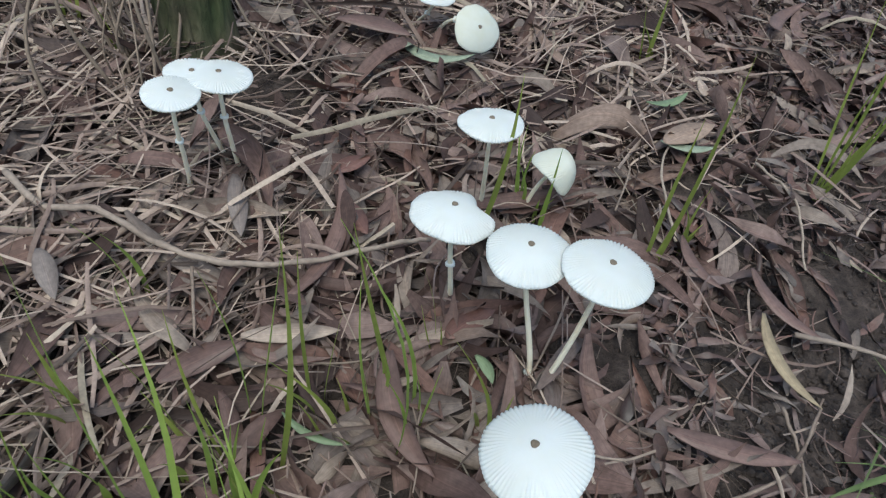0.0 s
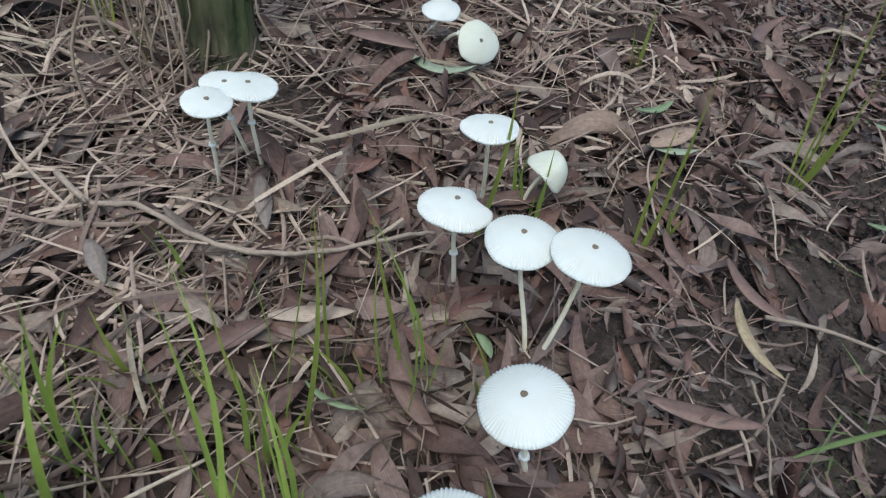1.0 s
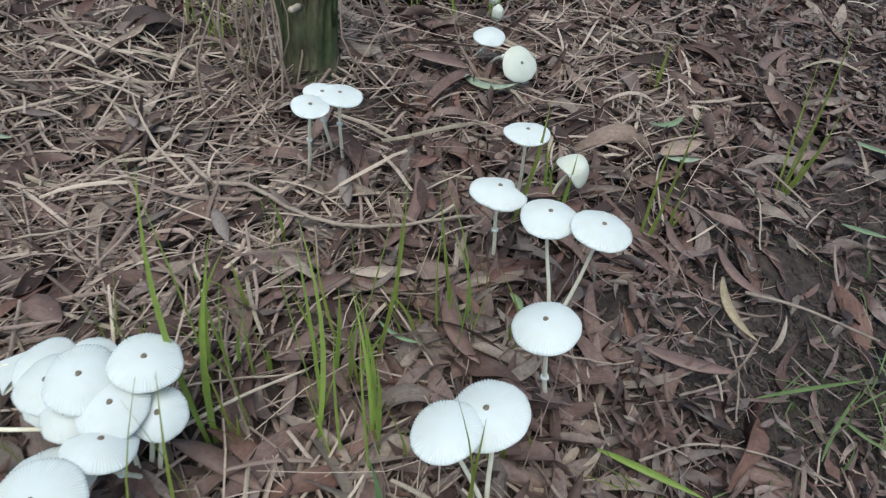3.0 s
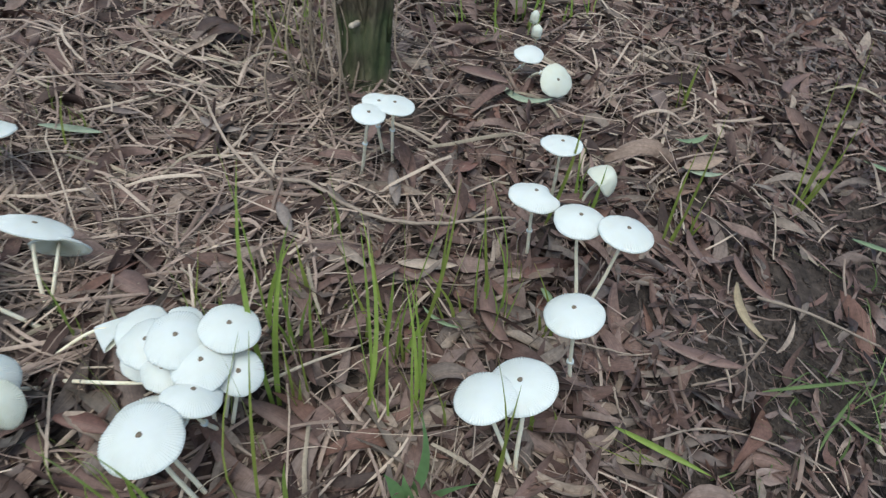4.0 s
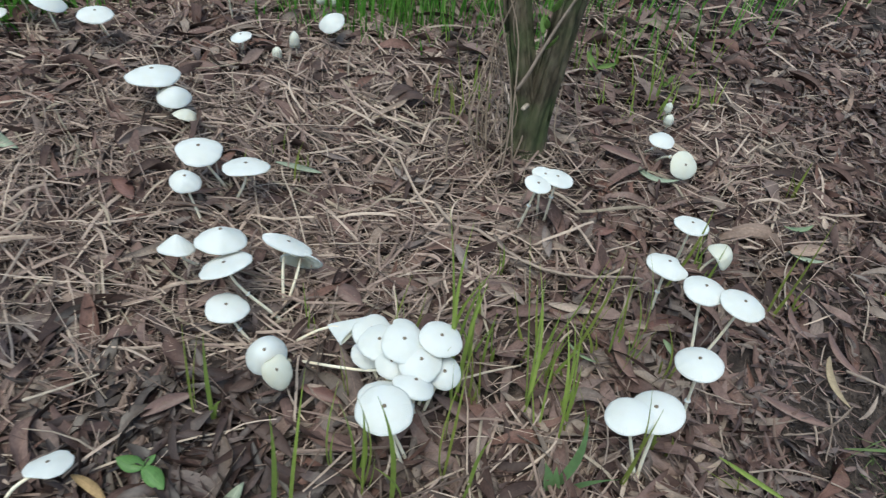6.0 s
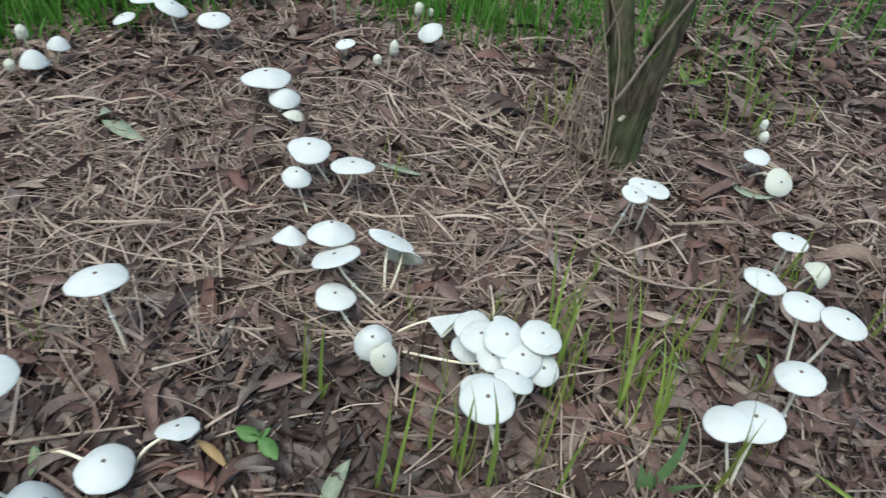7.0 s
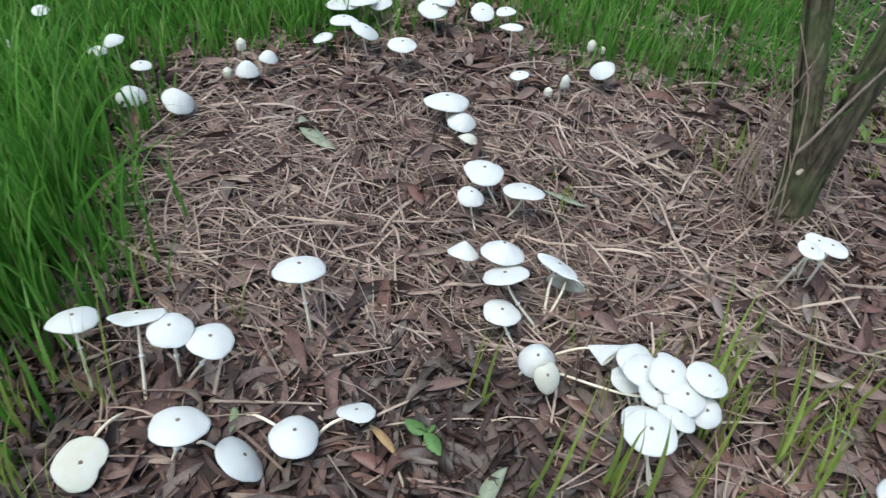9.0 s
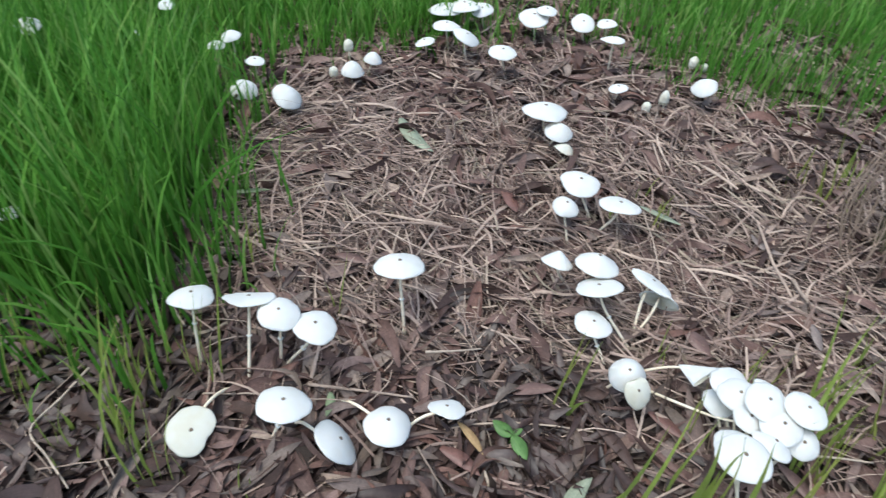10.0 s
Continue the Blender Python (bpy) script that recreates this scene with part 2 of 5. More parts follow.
def build_ground():
    s = np.linspace(-1, 1, 281)
    gx = -0.4 + 1.9 * s + 78 * np.sign(s) * np.clip(np.abs(s) - 0.72, 0, None) ** 2 * 10
    gy = 0.5 + 1.9 * s + 78 * np.sign(s) * np.clip(np.abs(s) - 0.72, 0, None) ** 2 * 10
    xx, yy = np.meshgrid(gx, gy)
    zz = height(xx, yy) + 0.003 * np.sin(61 * xx + 3 * np.sin(47 * yy)) * np.sin(53 * yy)
    n = len(s)
    i = np.arange(n * n).reshape(n, n)
    faces = np.stack([i[:-1, :-1], i[:-1, 1:], i[1:, 1:], i[1:, :-1]], -1).reshape(-1, 4)
    ob = new("ground", mesh_from("ground", np.stack([xx, yy, zz], -1).reshape(-1, 3), faces, ground_mat))
    tagged(ob, "dark damp brown soil under leaf litter", "ground", kind="structure")


build_ground()


# ---- leaves and straw ----
def leaf_points(length, width, sickle, curl, cup, twist, sections=7):
    """A lance-shaped leaf along x from its stalk, three places a section: edge, midrib, edge. Arrays of leaves give arrays of meshes."""
    length, width, sickle, curl, cup, twist = (np.atleast_1d(v)[:, None] for v in (length, width, sickle, curl, cup, twist))
    u = np.linspace(0, 1, sections)[None]
    half = 0.5 * width * (np.sin(math.pi * np.clip(0.03 + 0.97 * u, 0, 1) ** 0.85) ** 0.8 * 0.98 + 0.02)
    cx, cy = length * (u - 0.5), sickle * length * (1 - (2 * u - 1) ** 2)
    cz = curl * length * ((2 * u - 1) ** 2 - 0.35)
    a = twist * (u - 0.5) * 2
    side = np.stack([0 * a - 2 * sickle * (1 - 2 * u) * 0.7, np.cos(a), np.sin(a)], -1)
    rise = np.stack([0 * a, -np.sin(a), np.cos(a)], -1)
    mid = np.stack([cx, cy, cz], -1)
    lift = (cup * half)[..., None] * rise
    left, right = mid - half[..., None] * side + lift, mid + half[..., None] * side + lift
    return np.stack([left, mid, right], 2)  # leaf, section, 3, xyz


def leaf_uv(sections, start):
    """Along and across each leaf, every leaf from a start of its own."""
    u, v = np.meshgrid(np.linspace(0, 1, sections), (-1.0, 0.0, 1.0), indexing="ij")
    one = np.stack([u, v], -1).reshape(1, -1, 2)
    return (one + np.stack([start, 0 * start], -1)[:, None]).reshape(-1, 2)


def strip_faces(count, sections, across=3):
    i = np.arange(sections * across).reshape(sections, across)
    quads = np.stack([i[:-1, :-1], i[:-1, 1:], i[1:, 1:], i[1:, :-1]], -1).reshape(-1, 4)
    return (quads[None] + (np.arange(count) * sections * across)[:, None, None]).reshape(-1, 4)


def turned(pts, yaw, pitch, roll):
    """Each piece rolled about its length, pitched and yawed."""
    x, y, z = pts[..., 0], pts[..., 1], pts[..., 2]
    sh = (-1,) + (1,) * (x.ndim - 1)
    yaw, pitch, roll = yaw.reshape(sh), pitch.reshape(sh), roll.reshape(sh)
    y, z = y * np.cos(roll) - z * np.sin(roll), y * np.sin(roll) + z * np.cos(roll)
    x, z = x * np.cos(pitch) - z * np.sin(pitch), x * np.sin(pitch) + z * np.cos(pitch)
    return np.stack([x * np.cos(yaw) - y * np.sin(yaw), x * np.sin(yaw) + y * np.cos(yaw), z], -1)


def wave(x, y, k, s):
    return 0.5 + 0.25 * np.sin(k * x + 1.3 * k * y * 0.6 + s) + 0.25 * np.sin(1.7 * k * y - 0.8 * k * x + 2.1 * s)


def bump_at(x, y, cx, cy, r):
    return np.exp(-((x - cx) ** 2 + (y - cy) ** 2) / (r * r))


def straw_share(x, y):
    """How much of the litter is dry grass: most round the tree and on the open mound, little on the damp bare side."""
    s = 0.30 + 0.90 * bump_at(x, y, -0.30, 0.48, 0.27) + 0.85 * bump_at(x, y, -0.75, 0.15, 0.32) + 1.0 * bump_at(x, y, -1.1, 0.15, 0.36) + 0.5 * bump_at(x, y, -0.98, -0.12, 0.2)
    s = s + 0.7 * bump_at(x, y, 0.25, 0.85, 0.25) + 0.5 * bump_at(x, y, -0.6, 0.75, 0.4)
    s = s - 0.5 * right_side(x, y) - 0.35 * bump_at(x, y, 0.02, 0.36, 0.16) - 0.5 * bump_at(x, y, 0.55, 0.4, 0.3)
    s = s - 0.4 / (1 + np.exp((y + 0.15 + 0.2 * (x + 0.6)) * 22)) - 0.2 * bump_at(x, y, -0.30, 0.22, 0.16) + 0.3 * bump_at(x, y, -0.55, 0.4, 0.3)
    return np.clip(s + 0.35 * (wave(x, y, 9, 0.6) - 0.5), 0.04, 1)


def bare(x, y):
    """Where the damp soil shows, or the litter gives way to leaves coloured dark for shade."""
    return np.clip(0.90 * bump_at(x, y, 0.50, 0.36, 0.19) + 0.5 * bump_at(x, y, 0.38, 0.20, 0.14) + 0.5 * bump_at(x, y, 0.60, 0.60, 0.12) + 0.95 * bump_at(x, y, -1.0, -0.58, 0.22) + 1.0 * bump_at(x, y, -0.44, -0.13, 0.15) + 0.6 * bump_at(x, y, -0.17, 0.58, 0.07) + 0.45 * bump_at(x, y, -0.09, 0.50, 0.05), 0, 0.92)


def hollow(x, y):
    """Small gaps in the litter where the dark soil lies open."""
    return 1 - 0.8 / (1 + np.exp(-(wave(x, y, 17, 0.9) * wave(y, x, 23, 2.0) - 0.62) * 40))


def scatter(count, x0, x1, y0, y1, keep):
    x, y = rng.uniform(x0, x1, count), rng.uniform(y0, y1, count)
    k = rng.uniform(0, 1, count) < keep(x, y) * hollow(x, y)
    return x[k], y[k]


def leaf_litter(name, count, area, small, keep, label, mat=None):
    x, y = scatter(count, *area, keep)
    n = len(x)
    size = rng.normal(1, 0.22, n).clip(0.45, 1.45) * small
    sections = 9 if small >= 1 and area == NEAR else 6
    pts = leaf_points(0.096 * size, 0.0186 * size * rng.uniform(0.5, 1.25, n), rng.normal(0, 0.13, n), rng.normal(0.03, 0.15, n),
                      rng.normal(0.15, 0.65, n), rng.normal(0, 0.9, n), sections)
    u = np.linspace(0, 1, sections)[None, :, None]
    phase, ripple = rng.uniform(0, 6.28, (2, n, 1, 1)), np.abs(rng.normal(0, 0.0022, (n, 1, 1)))
    pts[..., 2] += ripple * np.sin(9 * u + phase[0] + np.array([0.0, 1.0, 2.2]))  # dried blades ripple along their edges
    pts = turned(pts, rng.uniform(0, 2 * math.pi, n), rng.normal(0, 0.2, n), rng.normal(0, 0.48, n))
    layer = rng.uniform(0, 1, n) ** 1.3 * 1.2
    pts += np.stack([x, y, height(x, y) + 0.002 + 0.018 * layer], -1)[:, None, None]
    floor_z = height(pts[..., 0], pts[..., 1]) + 0.001
    pts[..., 2] = np.maximum(pts[..., 2], floor_z)
    ob = new(name, mesh_from(name, pts.reshape(-1, 3), strip_faces(n, sections), mat or leaf_mat, uv=leaf_uv(sections, rng.uniform(0, 40, n))))
    tagged(ob, label, "leaf litter", kind="stuff")


def straw_litter(name, count, area, keep, label, length=0.085, mat=None, slim=1.0):
    x, y = scatter(count, *area, keep)
    n = len(x)
    ln = length * rng.lognormal(0, 0.42, n).clip(0.3, 2.4)
    w = (0.0014 + 0.0056 * rng.uniform(0, 1, n) ** 1.7) * (length / 0.10) ** 0.6 * slim
    u = np.linspace(-0.5, 0.5, 6)[None]
    bend = rng.normal(0, 0.06, n)[:, None]
    arch = rng.normal(0.02, 0.055, n)[:, None]
    kink = rng.normal(0, 0.22, n)[:, None] * np.clip(u - rng.uniform(-0.3, 0.3, n)[:, None], 0, None)
    mid = np.stack([ln[:, None] * u, ln[:, None] * (bend * (1 - 4 * u * u) + kink), ln[:, None] * arch * (1 - 4 * u * u)], -1)
    half = (0.5 * w[:, None] * (1 - 0.5 * np.abs(u) * 1.2))[..., None]
    side, up = np.array([0, 1.0, 0]), np.array([0, 0, 1.0])
    pts = np.stack([mid - half * side, mid + 0.45 * half * up, mid + half * side], 2)
    lay = 0.9 * np.sin(3.1 * x + 1) + 0.8 * np.cos(2.7 * y) + rng.normal(0, 0.85, n)
    pts = turned(pts, lay, rng.normal(0, 0.13, n), rng.normal(0, 0.6, n))
    pts += np.stack([x, y, height(x, y) + 0.005 + 0.021 * rng.uniform(0, 1, n)], -1)[:, None, None]
    pts[..., 2] = np.maximum(pts[..., 2], height(pts[..., 0], pts[..., 1]) + 0.001)
    ob = new(name, mesh_from(name, pts.reshape(-1, 3), strip_faces(n, 6), mat or straw_mat))
    tagged(ob, label, "straw", kind="stuff")


# The litter near the walk, and a thinner cover out to where the view ends.
NEAR, WIDE = (-1.75, 0.95, -0.85, 1.45), (-4.6, 3.8, -3.6, 4.6)


def fade(x, y, reach=3.2):
    """The cover thins out raggedly away from the clearing."""
    a = np.arctan2(y - 0.4, x + 0.4)
    edge = reach * (1 + 0.12 * np.sin(3 * a + 1) + 0.08 * np.sin(7 * a) + 0.05 * np.sin(13 * a + 2))
    return np.clip((edge - np.hypot(x + 0.4, y - 0.4)) / 1.2, 0, 1)


right_side = lambda x, y: 1 / (1 + np.exp(-(x - 0.30 + 0.15 * np.sin(6 * y)) * 14))
outside = lambda x, y: np.where((x > -1.75) & (x < 0.95) & (y > -0.85) & (y < 1.45), 0.0, 1.0)
leaf_litter("leaf_litter", 18500, NEAR, 1.0, lambda x, y: (1 - 0.62 * straw_share(x, y)) * (1 - bare(x, y)) * (1 - 0.8 * right_side(x, y)),
            "brown and mauve-grey fallen leaves in overlapping layers")
leaf_litter("leaf_fragment_litter", 16000, (0.05, 1.3, -0.3, 1.7), 0.44, lambda x, y: right_side(x, y) * (1 - bare(x, y)),
            "small dark broken leaves matted on damp soil", damp_leaf_mat)
# Darkened leaves paint the shade at the grass edge and one hollow nearer by.
leaf_litter("damp_leaf_litter", 7500, (-1.3, -0.2, -0.8, 0.05), 0.85, lambda x, y: 1.1 * bump_at(x, y, -1.02, -0.6, 0.22) + 1.0 * bump_at(x, y, -0.44, -0.13, 0.16), "brown leaves coloured dark for the shade under the edge of the grass", shaded_leaf_mat)
leaf_litter("far_leaf_litter", 42000, WIDE, 1.0, lambda x, y: outside(x, y) * 0.8 * fade(x, y), "brown fallen leaves farther off")
straw_litter("straw_litter", 40000, NEAR, lambda x, y: 1.0 * straw_share(x, y) * (1 - bare(x, y)), "pale dry grass stalks strewn over leaves")
straw_litter("far_straw_litter", 40000, WIDE, lambda x, y: outside(x, y) * fade(x, y) * np.where(x > -0.6, 0.9, 0.35), "pale dry grass stalks farther off")
straw_litter("stalk_crumb_litter", 9000, (-0.2, 1.2, -0.3, 1.5), lambda x, y: right_side(x, y) * (1 - 0.6 * bare(x, y)), "short thin dark stalks and twig crumbs", 0.028, damp_leaf_mat)


fine_twig_mat = varied("fine_twig", [(0.0, (0.06, 0.042, 0.034)), (0.5, (0.15, 0.11, 0.088)), (1.0, (0.32, 0.25, 0.2))], 0.7, 0.25, True)
straw_litter("fine_twig_litter", 6500, (-1.4, 0.9, -0.7, 1.2), lambda x, y: 0.55 * (1 - bare(x, y)), "thin brown twiglets strewn over the litter", 0.075, fine_twig_mat, 0.42)


straw_litter("long_stalk_litter", 1500, (-1.5, 0.7, -0.6, 1.2), lambda x, y: 0.9 * np.clip(straw_share(x, y) + 0.15, 0, 1) * (1 - bare(x, y)), "long thin pale stalks lying over the litter", 0.19, straw_mat, 0.36)


def soil_crumbs():
    """Small clods on the damp bare side."""
    x, y = scatter(16000, 0.15, 0.95, -0.1, 0.9, lambda x, y: np.clip(bare(x, y) * 1.6, 0, 1))
    n = len(x)
    ball = np.array([(0, 0, 1), (0.9, 0, 0.3), (0.28, 0.86, 0.3), (-0.73, 0.53, 0.3), (-0.73, -0.53, 0.3), (0.28, -0.86, 0.3), (0.7, 0.5, -0.5), (-0.3, 0.8, -0.5), (-0.9, 0, -0.5), (-0.3, -0.8, -0.5), (0.7, -0.5, -0.5)])
    tri = np.array([(0, 1, 2), (0, 2, 3), (0, 3, 4), (0, 4, 5), (0, 5, 1), (1, 6, 2), (2, 6, 7), (2, 7, 3), (3, 7, 8), (3, 8, 4), (4, 8, 9), (4, 9, 5), (5, 9, 10), (5, 10, 1), (1, 10, 6)])
    size = rng.lognormal(-6.1, 0.5, n).clip(0.001, 0.008)[:, None, None]
    pts = ball[None] * size * rng.uniform(0.6, 1.4, (n, 11, 1)) * np.array([1, 1, 0.7])
    pts += np.stack([x, y, height(x, y) + 0.001], -1)[:, None]
    ob = new("soil_crumb_layer", mesh_from("soil_crumb_layer", pts.reshape(-1, 3), (tri[None] + (np.arange(n) * 11)[:, None, None]).reshape(-1, 3), soil_mat))
    tagged(ob, "crumbly dark damp soil clods", "soil", kind="stuff")


soil_crumbs()


def leaf_mesh(name, length, width, sickle, curl, cup, twist, mat, sections=11):
    """One leaf with a little thickness and a raised midrib."""
    top = leaf_points(length, width, sickle, curl, cup, twist, sections)[0]
    low = top - np.array([0, 0, 0.0006])
    low[:, 1, 2] -= 0.0004
    k = sections * 3
    f = strip_faces(1, sections).tolist()
    faces = f + [[k + i for i in q[::-1]] for q in f]
    for s in range(sections - 1):
        a, b = s * 3, s * 3 + 3
        faces += [[a, b, b + k, a + k], [a + 2 + k, b + 2 + k, b + 2, a + 2]]
    faces += [[0, k, k + 1, 1], [1, k + 1, k + 2, 2]]
    e = (sections - 1) * 3
    faces += [[e + 1, e + 1 + k, e + k, e], [e + 2, e + 2 + k, e + 1 + k, e + 1]]
    return mesh_from(name, np.concatenate([top.reshape(-1, 3), low.reshape(-1, 3)]), faces, mat, uv=np.tile(leaf_uv(sections, np.array([length * 97 % 17])), (2, 1)))


def fallen_leaf(p, q, width, mat, label, sickle=0.0, curl=0.03, cup=0.15, twist=0.2, lift=0.031, roll=0.0):
    """A single leaf on the litter, from its stalk end p to its tip q."""
    dx, dy = q[0] - p[0], q[1] - p[1]
    ln = math.hypot(dx, dy)
    x, y = (p[0] + q[0]) / 2, (p[1] + q[1]) / 2
    ob = new("fallen_leaf", leaf_mesh("fallen_leaf", ln, width, sickle, curl, cup, twist, mat))
    ob.matrix_basis = pose(x, y, float(height(x, y)) + lift, roll, 0, math.degrees(math.atan2(dy, dx)))
    return tagged(ob, label, "leaf", "single fallen leaves")


def strew_leaves():
    """Loose leaves that lie on top of the litter."""
    kinds = [leaf_mesh("fallen_leaf", 0.07 + 0.006 * i, 0.013 + 0.0011 * (i % 6), (-1) ** i * (0.02 + 0.02 * (i % 5)), 0.02 + 0.02 * (i % 4) * (-1) ** (i // 2),
                       0.1 + 0.12 * (i % 4), 0.15 * (i % 5) - 0.3, loose_leaf_mat, 9) for i in range(10)]
    x, y = scatter(900, -1.3, 0.75, -0.55, 1.1, lambda x, y: 0.75 - 0.5 * straw_share(x, y) - 0.75 * bare(x, y))
    for i in range(min(260, len(x))):
        s = rng.uniform(0.65, 1.15) * (0.7 if x[i] > 0.35 else 1)
        ob = new("fallen_leaf", kinds[i % 10])
        ob.matrix_basis = pose(x[i], y[i], float(height(x[i], y[i])) + rng.uniform(0.014, 0.022), rng.normal(0, 14), rng.normal(0, 7), rng.uniform(0, 360)) @ Matrix.Scale(s, 4)
        if x[i] > 0.28 or bare(x[i], y[i]) > 0.3:
            ob.material_slots[0].link, ob.material_slots[0].material = "OBJECT", damp_loose_mat
        tagged(ob, "dry brown lance-shaped leaf lying on the litter", "leaf", "strewn fallen leaves")


strew_leaves()


# ---- twigs ----
def twig(points, thick, label, mat=twig_mat, lift=0.028, sway=1.0):
    line = [(x, y, float(height(x, y)) + lift + 0.004 * sway * math.sin(3.0 * i + x * 40)) for i, (x, y) in enumerate(points)]
    n = max(10, 5 * len(points))
    p = smooth_line(line, n)
    p[:, 2] += 0.0012 * sway * np.sin(np.arange(n) * 1.9)
    r = thick * np.linspace(1, 0.62, n) * (1 + 0.10 * np.sin(np.arange(n) * 2.3))
    ob = new("twig", mesh_from("twig", *tube(p, r, 8, 0.08), mat))
    return tagged(ob, label, "twig", "twigs on the litter")

fallen_leaf((-0.075, 0.299), (0.000, 0.314), 0.018, tan_leaf, "pale tan dry leaf lying on the litter", 0, 0.02)
fallen_leaf((-0.048, 0.329), (-0.030, 0.491), 0.016, brown_leaf, "long curved red-brown leaf standing on its edge", -0.13, 0.05)
fallen_leaf((-0.123, 0.253), (-0.069, 0.293), 0.024, brown_leaf, "broad curled brown leaf", 0.1, 0.1)
fallen_leaf((0.362, 0.376), (0.387, 0.288), 0.013, yellow_leaf, "narrow yellow-green leaf on damp soil", -0.11, 0.05)
fallen_leaf((-0.070, 0.732), (0.020, 0.716), 0.030, brown_leaf, "broad grey-brown leaf beside straw", 0.10, 0.02, 0.1, 0.1, 0.036)
fallen_leaf((0.004, 0.720), (0.097, 0.706), 0.017, pale_green_leaf, "curved leaf faded to grey-green", -0.26, 0.02, 0.1, 0.0, 0.037)
fallen_leaf((0.311, 0.595), (0.376, 0.639), 0.030, buff_leaf, "broad orange-tan dry leaf", 0.05, 0.05)
fallen_leaf((0.307, 0.600), (0.370, 0.602), 0.012, pale_green_leaf, "leaf with a pale green edge", -0.12, 0.02)
fallen_leaf((-0.121, 0.463), (-0.097, 0.391), 0.018, grey_leaf, "grey-brown leaf lying on straw", 0, 0.03)
fallen_leaf((0.041, 0.297), (0.082, 0.202), 0.022, brown_leaf, "long curled brown leaf", -0.12, 0.05)
fallen_leaf((0.253, 0.254), (0.354, 0.239), 0.018, brown_leaf, "long brown leaf on damp soil", -0.04, 0.02)
fallen_leaf((0.306, 0.462), (0.334, 0.401), 0.013, brown_leaf, "narrow curved brown leaf", -0.12, 0.05)
fallen_leaf((0.366, 0.429), (0.414, 0.355), 0.015, brown_leaf, "narrow curved brown leaf", -0.12, 0.04)
fallen_leaf((-0.035, 0.489), (-0.002, 0.518), 0.020, red_leaf, "red-brown dry leaf on the litter", 0.05, 0.02)
fallen_leaf((-0.031, 0.241), (0.021, 0.222), 0.006, green_leaf, "narrow grey-green leaf blade", -0.1, 0.05)
fallen_leaf((0.085, 0.321), (0.125, 0.354), 0.022, red_leaf, "dark red-brown leaf on the litter", 0.05, 0.04)
fallen_leaf((-0.018, 0.453), (0.008, 0.416), 0.020, red_leaf, "dark red-brown leaf on the litter", 0, 0.05)
fallen_leaf((0.380, 0.737), (0.380, 0.703), 0.014, tan_leaf, "small pale curled leaf", 0.1, 0.1)
fallen_leaf((0.511, 0.855), (0.576, 0.945), 0.020, brown_leaf, "curled brown leaf standing up", 0.15, 0.12)
fallen_leaf((-0.250, 0.354), (-0.217, 0.308), 0.017, grey_leaf, "grey-brown leaf among straw", 0, 0.02)
fallen_leaf((0.109, 0.306), (0.123, 0.282), 0.010, green_leaf, "narrow faded green leaf", 0.1, 0.03)
fallen_leaf((0.302, 0.671), (0.358, 0.702), 0.012, green_leaf, "pale grey-green curved leaf", -0.12, 0.06)
fallen_leaf((-0.190, 0.075), (-0.096, 0.043), 0.020, brown_leaf, "dark brown curled leaf", 0.06, 0.06)
fallen_leaf((-0.515, 0.685), (-0.459, 0.750), 0.030, dark_leaf, "dark brown arched leaf", 0.15, -0.25)
fallen_leaf((-0.424, 0.502), (-0.355, 0.494), 0.018, grey_leaf, "pale grey curved leaf on straw", -0.15, 0.03)
fallen_leaf((-0.401, 0.197), (-0.344, 0.177), 0.030, brown_leaf, "broad brown leaf on the litter", 0.05, 0.03)
fallen_leaf((-1.190, 0.296), (-1.046, 0.256), 0.036, pale_green_leaf, "grey-green leaf lying on straw", -0.08, 0.02)
fallen_leaf((-1.239, -0.147), (-1.184, -0.076), 0.014, green_leaf, "pale green leaf at the edge of the grass", 0.06, 0.05)
fallen_leaf((-0.712, 0.719), (-0.670, 0.763), 0.040, dark_leaf, "dark curled dead leaf", 0.1, -0.3)
fallen_leaf((-0.504, 0.668), (-0.418, 0.730), 0.030, dark_leaf, "dark arched dead leaf", 0.15, -0.28)
fallen_leaf((-0.851, 0.259), (-0.786, 0.225), 0.026, red_leaf, "red-brown leaf standing on its edge", 0.05, 0.05)
fallen_leaf((-1.330, -0.070), (-1.245, -0.150), 0.036, yellow_leaf, "yellow-brown leaf at the edge of the grass", -0.1, 0.12)
fallen_leaf((-0.730, -0.295), (-0.702, -0.327), 0.014, green_leaf, "small grey-green leaf on the litter", 0.06, 0.03)
fallen_leaf((-0.954, -0.098), (-0.893, -0.071), 0.022, brown_leaf, "brown leaf on straw", 0.04, 0.04)
fallen_leaf((-0.547, -0.245), (-0.478, -0.237), 0.022, red_leaf, "red-brown leaf on the litter", 0.08, 0.05)
fallen_leaf((0.599, 0.685), (0.666, 0.663), 0.011, green_leaf, "pale green grass-like leaf on damp soil", 0.03, 0.04)
fallen_leaf((0.546, 0.509), (0.606, 0.496), 0.010, green_leaf, "pale green grass-like leaf on damp soil", 0.03, 0.04)
fallen_leaf((-0.417, -0.053), (-0.325, -0.079), 0.022, dark_leaf, "dark damp curled leaf", 0.08, 0.06)
fallen_leaf((-0.450, -0.024), (-0.425, 0.011), 0.020, dark_leaf, "dark damp brown leaf", -0.06, 0.06)
fallen_leaf((-0.528, -0.104), (-0.484, -0.051), 0.022, brown_leaf, "brown leaf on the litter", 0.1, 0.05)
fallen_leaf((-0.362, 0.014), (-0.299, 0.011), 0.020, red_leaf, "red-brown leaf on the litter", 0.06, 0.05)
